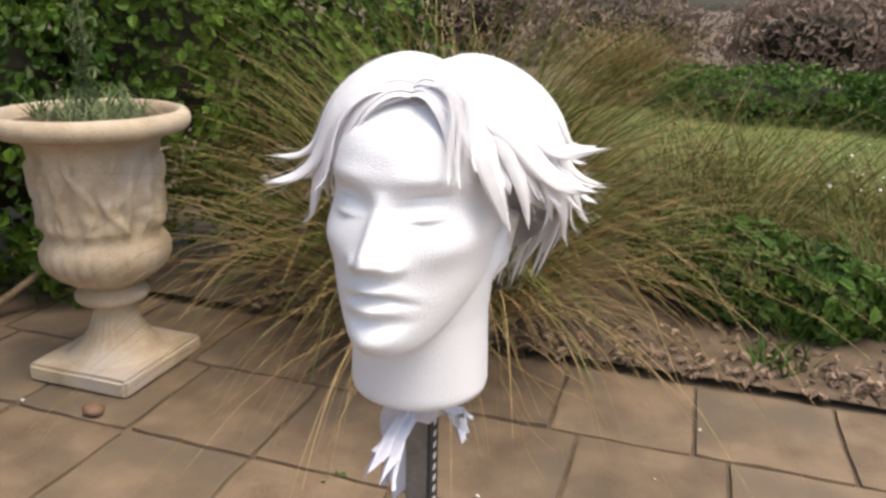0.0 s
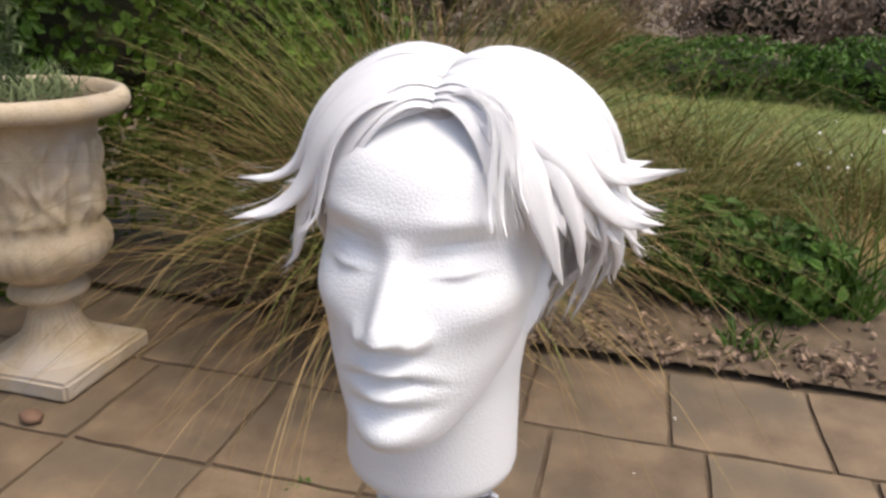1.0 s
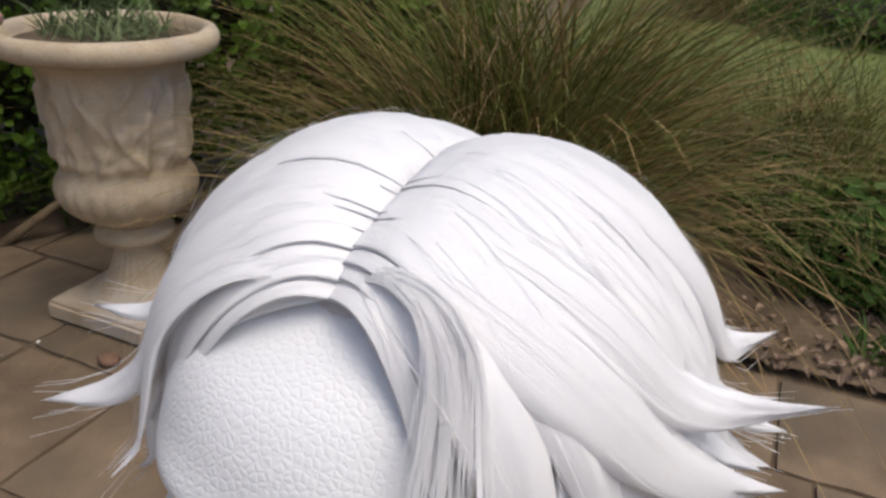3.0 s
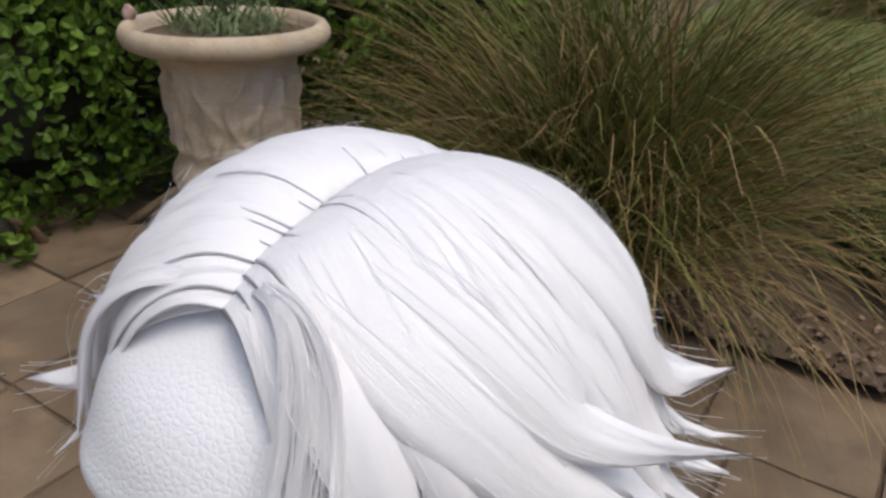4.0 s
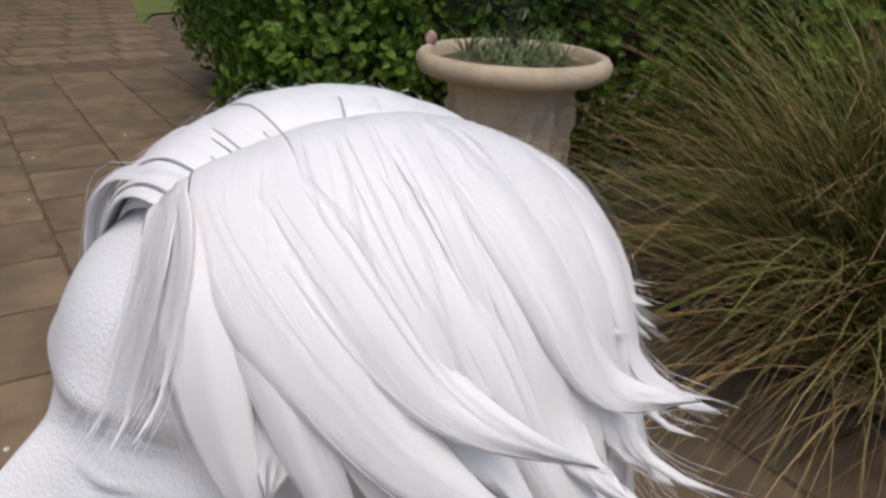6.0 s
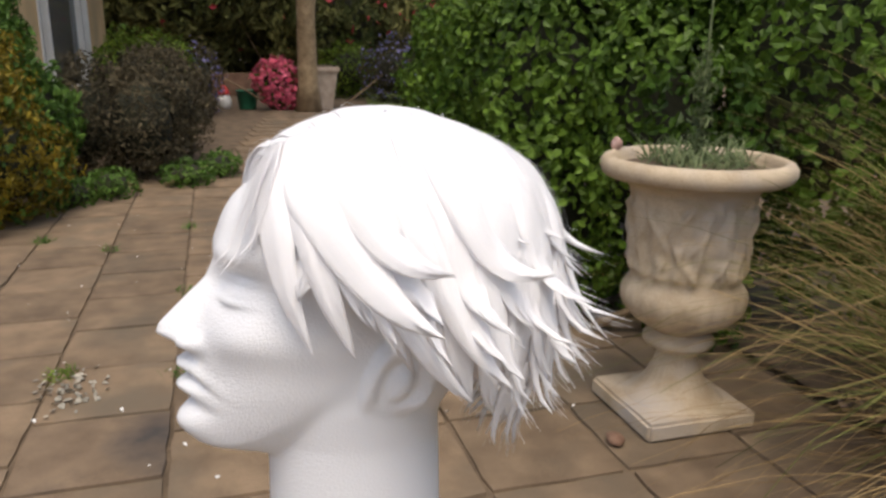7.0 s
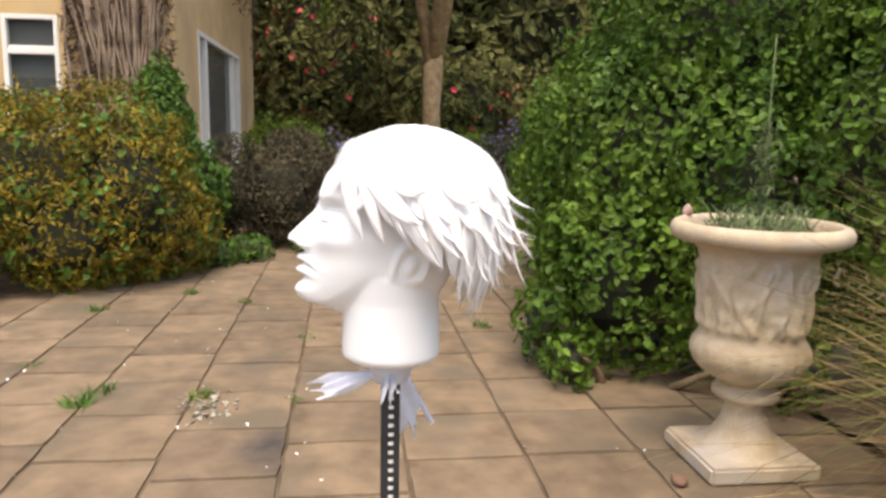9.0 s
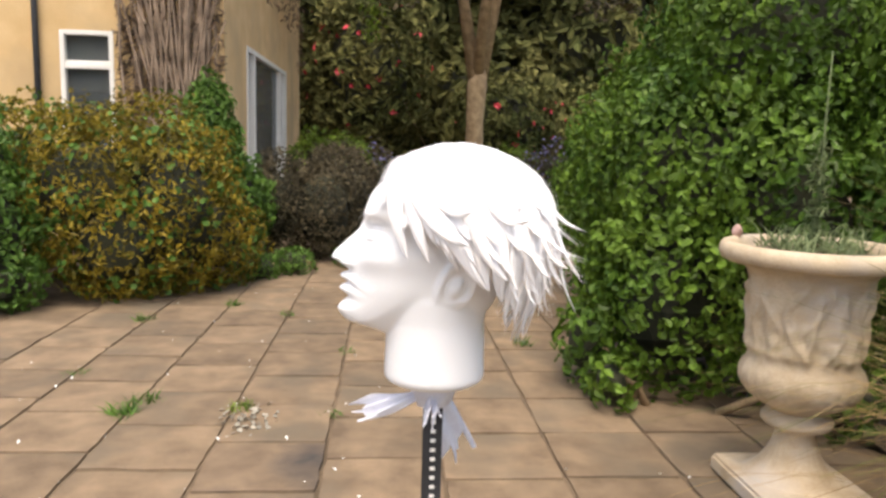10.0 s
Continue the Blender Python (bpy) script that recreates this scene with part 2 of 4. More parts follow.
def leaf_mesh(centres, normals, size, rng, slim=0.5, spread=0.8):
    """Folded pointed leaves, two quads each, scattered at centres and facing roughly along normals."""
    n = len(centres)
    nor = unit(normals + rng.normal(0, spread, (n, 3)) * 0.6)
    along = unit(np.cross(nor, rng.normal(0, 1, (n, 3))) + np.array([0, 0, -0.25]))
    side = unit(np.cross(along, nor))
    s = (size * rng.uniform(0.6, 1.35, n))[:, None]
    base, tip = centres - along * s * 0.5, centres + along * s * 0.5 - nor * s * 0.12
    w = s * slim * 0.5
    l1, l2 = base + along * s * 0.3 + side * w + nor * s * 0.1, base + along * s * 0.68 + side * w * 0.75 + nor * s * 0.06
    r1, r2 = base + along * s * 0.3 - side * w + nor * s * 0.1, base + along * s * 0.68 - side * w * 0.75 + nor * s * 0.06
    verts = np.stack([base, l1, l2, tip, r2, r1], 1).reshape(-1, 3)
    k = np.arange(n)[:, None] * 6
    faces = np.concatenate([k + np.array([[0, 3, 2, 1]]), k + np.array([[0, 5, 4, 3]])], 0)
    return verts, faces


def clump_points(clumps, n, rng, floor=0.0):
    """Points over the outsides of overlapping ellipsoids (x, y, z, rx, ry, rz), with their outward ways."""
    c = np.array(clumps, dtype=float)
    area = (c[:, 3] * c[:, 4] + c[:, 3] * c[:, 5] + c[:, 4] * c[:, 5])
    pick = rng.choice(len(c), n, p=area / area.sum())
    d = unit(rng.normal(0, 1, (n, 3)))
    lump = 1 + 0.15 * np.sin(d[:, 0] * 9 + pick) * np.sin(d[:, 1] * 8 + 2 * pick) + 0.07 * np.sin(d[:, 2] * 13 + pick)
    deep = 1 - np.abs(rng.normal(0, 0.13, n))
    p = c[pick, :3] + d * c[pick, 3:] * (lump * deep)[:, None]
    keep = p[:, 2] > floor
    for row in c:
        inside = np.sum(((p - row[:3]) / row[3:]) ** 2, 1) < 0.5
        keep &= ~inside
    return p[keep], unit(d[keep] / c[pick[keep], 3:])


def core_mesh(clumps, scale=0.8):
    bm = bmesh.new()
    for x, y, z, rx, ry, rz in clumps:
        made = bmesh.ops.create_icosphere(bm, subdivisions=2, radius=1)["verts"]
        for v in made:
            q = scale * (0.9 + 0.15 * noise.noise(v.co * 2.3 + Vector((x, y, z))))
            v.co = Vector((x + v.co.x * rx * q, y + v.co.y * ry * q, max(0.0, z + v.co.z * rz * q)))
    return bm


def shrub(name, label, category, clumps, n, size, mat, seed, slim=0.5, group="", extra=None, core=0.66, thin=None):
    """A shrub: stems, solid cores painted dark as inner shade and a crown of single leaves."""
    rng = np.random.default_rng(seed)
    base = np.array(clumps)[:, :2].mean(0)
    root = thing(name, label, category, (base[0], base[1], 0), group=group)
    back = Matrix.Translation((-base[0], -base[1], 0))
    p, d = clump_points(clumps, n, rng)
    if thin:
        low = (p[:, 2] < thin[0] + 0.12 * np.sin(p[:, 0] * 7)) & (p[:, 0] > thin[1])
        keep = ~low | (rng.uniform(0, 1, len(p)) < thin[2])
        p, d = p[keep], d[keep]
    verts, faces = leaf_mesh(p - np.array([base[0], base[1], 0]), d, size, rng, slim)
    tagged(mesh_object("crown", verts, faces, mat, root), kind="stuff")
    # solid lumps whose dark colour paints the shade between the leaves
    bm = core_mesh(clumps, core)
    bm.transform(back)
    tagged(part("shade_core", bm, INNER_SHADE, root, "solid core painted dark for the shade behind the leaves"), kind="stuff")
    for k, c in enumerate(clumps[:6]):
        top = Vector((c[0] - base[0], c[1] - base[1], c[2] + c[5] * 0.4))
        foot = Vector((top.x * 0.35, top.y * 0.35, 0))
        mid = foot.lerp(top, 0.5) + Vector((0.05 * math.sin(k), 0.05 * math.cos(k), 0))
        tube("stem", [(foot, 0.022), (mid, 0.016), (top, 0.008)], BARK, root)
    if extra:
        emat, share, esize, ename = extra
        q, e = clump_points(clumps, int(n * share), rng)
        v2, f2 = leaf_mesh(q + e * 0.02 - np.array([base[0], base[1], 0]), e, esize, rng, 0.8)
        mesh_object(ename, v2, f2, emat, root, "")
    return root


def blades(rng, n, centre, radius, length, lean, width, seg=7, droop=1.0, towards=None):
    """Arching ribbons that grow from a tuft; towards narrows the compass range in degrees."""
    a = rng.uniform(0, 2 * math.pi, n) if towards is None else np.radians(rng.uniform(*towards, n))
    r0 = radius * np.sqrt(rng.uniform(0, 1, n))
    a0 = rng.uniform(0, 2 * math.pi, n)
    foot = np.stack([centre[0] + r0 * np.cos(a0), centre[1] + r0 * np.sin(a0), np.full(n, centre[2])], 1)
    out = np.stack([np.cos(a), np.sin(a), np.zeros(n)], 1)
    ln = length * rng.uniform(0.55, 1.1, n)
    tilt = np.radians(lean) * rng.uniform(0.15, 1.0, n)
    bend = droop * rng.uniform(0.5, 1.3, n)
    pts = [foot]
    for k in range(seg):
        u = (k + 0.5) / seg
        ang = tilt + bend * u * u * 1.5
        pts.append(pts[-1] + (ln / seg)[:, None] * (np.sin(ang)[:, None] * out + np.stack([np.zeros(n), np.zeros(n), np.cos(ang)], 1)))
    pts = np.stack(pts, 1)
    pts[..., 2] = np.maximum(pts[..., 2], 0.012)
    tw = rng.uniform(0, math.pi, n)
    side = np.stack([np.cos(tw), np.sin(tw), np.zeros(n)], 1)
    side = unit(side + 0.3 * np.cross(out, np.array([0, 0, 1.0])))
    w = width * rng.uniform(0.6, 1.3, n)
    taper = np.linspace(1, 0.12, seg + 1)
    off = side[:, None, :] * (w[:, None] * taper[None, :])[..., None] * 0.5
    verts = np.stack([pts - off, pts + off], 2).reshape(-1, 3)
    m = (seg + 1) * 2
    k = np.arange(n)[:, None] * m
    faces = np.concatenate([k + np.array([[2 * i, 2 * i + 1, 2 * i + 3, 2 * i + 2]]) for i in range(seg)], 0)
    return verts, faces


# ---- ground and setting ----
ground = tagged(mesh_object("ground", [(-400, -400, -0.014), (400, -400, -0.014), (400, 400, -0.014), (-400, 400, -0.014)], [(0, 1, 2, 3)], SOIL),
                "bare brown soil and joint sand under everything", "ground", kind="structure")


def sheet(name, outline, z, mat, label, category, cell=0.5, rough=0.02):
    """A slightly uneven sheet within a convex outline."""
    bm = bmesh.new()
    f = bm.faces.new([bm.verts.new((x, y, z)) for x, y in outline])
    bmesh.ops.triangulate(bm, faces=[f])
    bmesh.ops.subdivide_edges(bm, edges=bm.edges[:], cuts=12, use_grid_fill=True)
    for v in bm.verts:
        v.co.z += rough * (noise.noise(v.co * 1.7) * 0.5 + 0.5)
    return tagged(part(name, bm, mat, None, "", True), label, category, kind="structure")


lawn = sheet("lawn", [(-1.0, 3.6), (6, 3.2), (14, 6), (14, 13), (-2.5, 12), (-2.0, 6)], 0.0, LAWN, "mown green garden lawn beyond the border", "lawn")
far_lawn = sheet("lawn_far", [(-10.5, 2.4), (-9.5, 2.0), (-22, 4.2), (-24, 6), (-11, 5)], 0.0, LAWN, "strip of green lawn beside the path", "lawn")
bed = sheet("flower_bed", [(-6, 2.06), (3.2, 2.06), (3.2, 3.9), (-6, 3.9)], -0.006, SOIL, "dark soil flower bed along the paving", "flower bed", rough=0.05)

rng = np.random.default_rng(7)
cnt = 9000
fx, fy = rng.uniform(-1.2, 5, cnt), 3.5 + 7.5 * rng.uniform(0, 1, cnt) ** 1.5
an, hh = rng.uniform(0, 6.28, cnt), rng.uniform(0.04, 0.09, cnt)
fo = np.stack([fx, fy, np.full(cnt, 0.0)], 1)
sd = np.stack([np.cos(an), np.sin(an), 0 * an], 1) * 0.006
tipv = fo + np.stack([rng.normal(0, 0.03, cnt), rng.normal(0, 0.03, cnt), hh], 1)
gv = np.stack([fo - sd, fo + sd, tipv], 1).reshape(-1, 3)
gf = np.arange(cnt * 3).reshape(-1, 3)
tagged(mesh_object("lawn_blades", gv, gf, LAWN_BLADE), "short uneven grass blades on the lawn", "grass", kind="stuff")

# leaf litter on the bed's edge
cnt = 900
cp = np.stack([rng.uniform(-1.6, 1.8, cnt), 2.04 + np.abs(rng.normal(0, 0.22, cnt)), rng.uniform(0.02, 0.05, cnt)], 1)
lv, lf = leaf_mesh(cp, np.tile([0, 0, 1.0], (cnt, 1)), 0.04, rng, 0.6, 0.7)
tagged(mesh_object("leaf_litter", lv, lf, LITTER), "dry brown fallen leaves along the bed edge", "leaf litter", kind="stuff")

# ---- mannequin head ----
def smooth(a, b, x):
    t = np.clip((x - a) / (b - a), 0, 1)
    return t * t * (3 - 2 * t)


def mannequin_head():
    """One closed foam head: rings from the neck's foot to the crown, with a carved face on the -y side."""
    zs = np.concatenate([np.linspace(0.976, 1.03, 12), np.linspace(1.033, 1.18, 92), np.linspace(1.184, 1.2445, 24)])
    na = 160
    ph = np.linspace(0, 2 * np.pi, na, endpoint=False)
    Z, P = np.meshgrid(zs, ph, indexing="ij")
    zd = np.linspace(0.96, 1.26, 601)
    soft = np.exp(-(np.arange(-24, 25) * 0.0005 / 0.0055) ** 2)

    def tab(z, zz, vv):
        row = np.convolve(np.pad(np.interp(zd, zz, vv), 24, mode="edge"), soft / soft.sum(), mode="valid")
        return np.interp(z, zd, np.where(zd > 1.236, np.interp(zd, zz, vv), row))

    half = tab(Z, [1.03, 1.05, 1.07, 1.09, 1.12, 1.16, 1.19, 1.21, 1.23, 1.24, 1.2445], [0.036, 0.044, 0.053, 0.059, 0.064, 0.065, 0.064, 0.058, 0.048, 0.026, 0.003])
    front = tab(Z, [1.03, 1.05, 1.07, 1.09, 1.12, 1.15, 1.17, 1.19, 1.205, 1.225, 1.238, 1.2445], [0.094, 0.100, 0.101, 0.101, 0.097, 0.087, 0.083, 0.079, 0.071, 0.047, 0.026, 0.003])
    back = tab(Z, [1.03, 1.08, 1.12, 1.16, 1.2, 1.225, 1.24, 1.2445], [0.055, 0.07, 0.092, 0.1, 0.092, 0.064, 0.026, 0.003])
    s, c = np.sin(P), np.cos(P)
    depth = np.where(c > 0, front, back)
    n = 2.12
    r = (np.abs(s / half) ** n + np.abs(c / depth) ** n) ** (-1 / n)
    x = r * s
    face = smooth(-0.1, 0.35, c)
    bump = lambda x0, z0, sx, sz, h: h * np.exp(-((x - x0) / sx) ** 2 - ((Z - z0) / sz) ** 2)
    ridge = np.interp(Z, [1.106, 1.113, 1.120, 1.126, 1.140, 1.154, 1.166], [0, 0.010, 0.024, 0.0235, 0.014, 0.005, 0])
    wide = np.interp(Z, [1.10, 1.118, 1.135, 1.155, 1.17], [0.012, 0.0105, 0.0078, 0.0065, 0.009])
    add = ridge * np.exp(-np.abs(x / wide) ** 2.2)
    for e in (-1, 1):
        add += bump(e * 0.0135, 1.1155, 0.006, 0.0055, 0.009)
        add += bump(e * 0.031, 1.1540, 0.0180, 0.0105, -0.0165)
        add += bump(e * 0.032, 1.1515, 0.0125, 0.0072, 0.0125)
        add += bump(e * 0.031, 1.1460, 0.0120, 0.0016, 0.0026)
        add += bump(e * 0.031, 1.1575, 0.0135, 0.0018, 0.0022)
        add += bump(e * 0.027, 1.1735, 0.021, 0.0085, 0.0042)
        add += bump(e * 0.047, 1.127, 0.017, 0.013, 0.004)
        add += bump(e * 0.036, 1.100, 0.012, 0.016, -0.002)
        add += bump(e * 0.006, 1.1015, 0.007, 0.0035, 0.0035)
    Zf = Z
    Z = Zf + 9.0 * x * x
    add += bump(0, 1.0995, 0.017, 0.0042, 0.0085) + bump(0, 1.0855, 0.015, 0.0052, 0.0105) - bump(0, 1.0935, 0.019, 0.0016, 0.0065)
    Z = Zf
    add += bump(0, 1.1075, 0.004, 0.005, -0.002) + bump(0, 1.061, 0.019, 0.012, 0.0125) + bump(0, 1.0745, 0.020, 0.0045, -0.003)
    r = r + add * face
    yy = -r * c
    for e in (-1, 1):
        ey, ez = (yy - 0.016 - 0.25 * (Z - 1.10)) / 0.019, (Z - 1.098) / 0.034
        q = np.sqrt(ey ** 2 + ez ** 2)
        ear = 0.013 * smooth(1.12, 0.92, q) * (0.55 + 0.45 * smooth(-0.9, 0.5, ey)) - 0.0065 * np.exp(-((q - 0.45) / 0.22) ** 2) * smooth(-0.9, -0.2, ez)
        r = r + np.where(s * e > 0.5, 1, 0) * ear
    neck = np.interp(Z, [0.976, 0.9785, 0.985, 1.005, 1.05, 1.1], [0.050, 0.0565, 0.0585, 0.0580, 0.0570, 0.062])
    edge = 1.042 + 0.044 * smooth(0.15, 1.35, np.abs(np.where(P > np.pi, P - 2 * np.pi, P))) - 0.02 * smooth(1.5, 2.6, np.abs(np.where(P > np.pi, P - 2 * np.pi, P)))
    k = smooth(-0.011, 0.008, Z - edge)
    r = neck * (1 - k) + np.maximum(r, 0.004) * k
    X, Y = r * s, -r * c
    Z = np.where(Z > 1.185, 1.185 + (Z - 1.185) * 0.86, Z)
    verts = np.stack([X, Y, Z], -1).reshape(-1, 3)
    faces = []
    for i in range(len(zs) - 1):
        for j in range(na):
            q = (j + 1) % na
            faces.append((i * na + j, i * na + q, (i + 1) * na + q, (i + 1) * na + j))
    faces += [tuple(range(na))[::-1], tuple((len(zs) - 1) * na + j for j in range(na))]
    ob = mesh_object("mannequin_head", verts, faces, FOAM, smooth=True)
    ob.matrix_world = pose(-0.002, 0, 0, 0, 0, 0)
    return tagged(ob, "white expanded foam mannequin head standing on a steel post", "mannequin head")


mannequin_head()

# ---- wig ----
WC, WR = np.array([0.004, 0.022, 1.150]), np.array([0.101, 0.105, 0.101])


def way(azimuth, polar):
    """A way from the wig's middle: azimuth 0 is the face, 90 its left; polar from straight up, in degrees."""
    a, b = math.radians(azimuth), math.radians(polar)
    return np.array([math.sin(b) * math.sin(a), -math.sin(b) * math.cos(a), math.cos(b)])


def wig_point(d, grow_by):
    """A point over the wig's egg shape, narrower at the brow than behind, with a shallow furrow along the parting."""
    slim = 1 - (0.06 if d[0] > 0 else 0.03) * min(1.0, max(0.0, d[2] + 0.15) * 2.5)
    furrow = 1 - 0.05 * math.exp(-((d[0] - 0.0) / 0.16) ** 2) * max(0.0, d[2])
    return WC + d * WR * grow_by * np.array([(1 + 0.21 * d[1]) * slim, 1, furrow])


def lock_path(root, mid, end, lift, stations, tip=None, flick=0.0, sag=0.0, wave=0.0, sweep=0.0):
    """A path over the wig from root by mid to end; the last part leaves the shell for the tip, or flicks outwards."""
    last = wig_point(end, 1.0)
    pts, nor = [], []
    for k in range(stations):
        u = k / (stations - 1)
        d = unit((1 - u) ** 2 * root + 2 * u * (1 - u) * mid + u * u * end)
        puff = lift * math.sin(math.pi * min(1, u * 1.1)) ** 0.8 - 0.010 * max(0.0, 1 - u / 0.16) ** 2
        p = wig_point(d, 1 + puff)
        if tip is not None:
            t = max(0.0, (u - 0.58) / 0.42)
            p = p + (np.array(tip) - last) * t ** 2.4
        else:
            t = max(0.0, (u - 0.72) / 0.28)
            out = np.array([d[0], d[1], 0.0])
            out /= max(np.linalg.norm(out), 1e-6)
            p = p + out * flick * t * t + np.array([0, 0, 1.0]) * (flick * 0.35 * t ** 3 - sag * t) + np.array([0, 1.0, 0]) * sweep * t * t
        p = p + np.cross(d, [0, 0, 1.0]) * wave * math.sin(5 * u)
        pts.append(p)
        nor.append(unit(d / WR))
    return np.array(pts), np.array(nor)


def lock_mesh(name, path, nor, width, thick, parent, seed, point=1.5, root_width=0.55):
    """A tapering bundle of fibres: a flat ridged section swept along its path, with a split, ragged end."""
    ns, m = len(path), 16
    verts, uvs, faces = [], [], []
    for k in range(ns):
        u = k / (ns - 1)
        t = path[min(k + 1, ns - 1)] - path[max(k - 1, 0)]
        t = t / np.linalg.norm(t)
        side = np.cross(nor[k], t)
        side /= max(np.linalg.norm(side), 1e-6)
        up = np.cross(t, side)
        w = width * min(1.0, root_width + u * 1.3) * max(0.0, 1 - u ** (2.2 * point)) ** 0.8 + 0.0006
        h = thick * min(1.0, 0.05 + 1.6 * u) * max(0.05, 1 - u ** 3)
        bow = 6.0 * max(0.0, 1 - u ** 2)
        for j in range(m):
            a = 2 * math.pi * j / m
            c, s = math.cos(a), math.sin(a)
            ridge = 1 + 0.20 * math.sin(5 * c + seed) + 0.14 * math.sin(11 * c + 2 * seed + 2 * u)
            fray = 0.10 * math.sin(9 * c + 3 * seed) * width * max(0.0, (u - 0.6) / 0.4) ** 2
            verts.append(path[k] + side * w * 0.5 * c + up * (h * ridge * s - bow * (w * 0.5 * c) ** 2) + t * fray)
            uvs.append((c * 0.5 * width / 0.02 + seed * 0.37, u * 3 + seed))
    for k in range(ns - 1):
        for j in range(m):
            q = (j + 1) % m
            faces.append((k * m + j, k * m + q, (k + 1) * m + q, (k + 1) * m + j))
    faces += [tuple(range(m))[::-1], tuple((ns - 1) * m + j for j in range(m))]
    return mesh_object(name, verts, faces, HAIR, parent, smooth=True, uvs=uvs)


def strands(paths, rng, n, width, rise_most=0.003, first=0.3, last=(0.75, 1.0), drift=0.004):
    """Single fibres that follow the bundles just above them."""
    verts, faces, uvs = [], [], []
    for i in range(n):
        path, nor, w, thick = paths[rng.integers(len(paths))]
        off, rise, run = rng.uniform(-0.46, 0.46) * w, rng.uniform(0.0, 1.0) ** 2 * rise_most, rng.normal(0, drift)
        a, b = rng.uniform(0, first), rng.uniform(*last)
        arch = math.sqrt(max(0.0, 1 - (2 * off / w) ** 2))
        base = len(verts)
        for k in range(10):
            u = a + (b - a) * k / 9
            x = min(u, 1.0) * (len(path) - 1)
            i0 = min(int(x), len(path) - 2)
            t = path[i0 + 1] - path[i0]
            p = path[i0] + t * (x - i0) + unit(t) * max(0.0, u - 1.0) * 0.12
            side = unit(np.cross(nor[i0], t))
            h = thick * min(1.0, 0.05 + 1.6 * u) * max(0.05, 1 - min(u, 1) ** 3) * arch
            bow = math.sin(math.pi * k / 9)
            p = p + side * (off * max(0.06, 1 - min(u, 1) ** 3) + run * u * u) + nor[i0] * (h * 1.04 + 0.0003 + rise * bow - 6.0 * max(0.0, 1 - u * u) * off * off)
            hw = width * (1 - 0.6 * k / 9) * 0.5
            verts += [p - side * hw, p + side * hw]
            uvs += [(i * 0.1, u), (i * 0.1 + 0.05, u)]
        faces += [(base + 2 * k, base + 2 * k + 1, base + 2 * k + 3, base + 2 * k + 2) for k in range(9)]
    return verts, faces, uvs


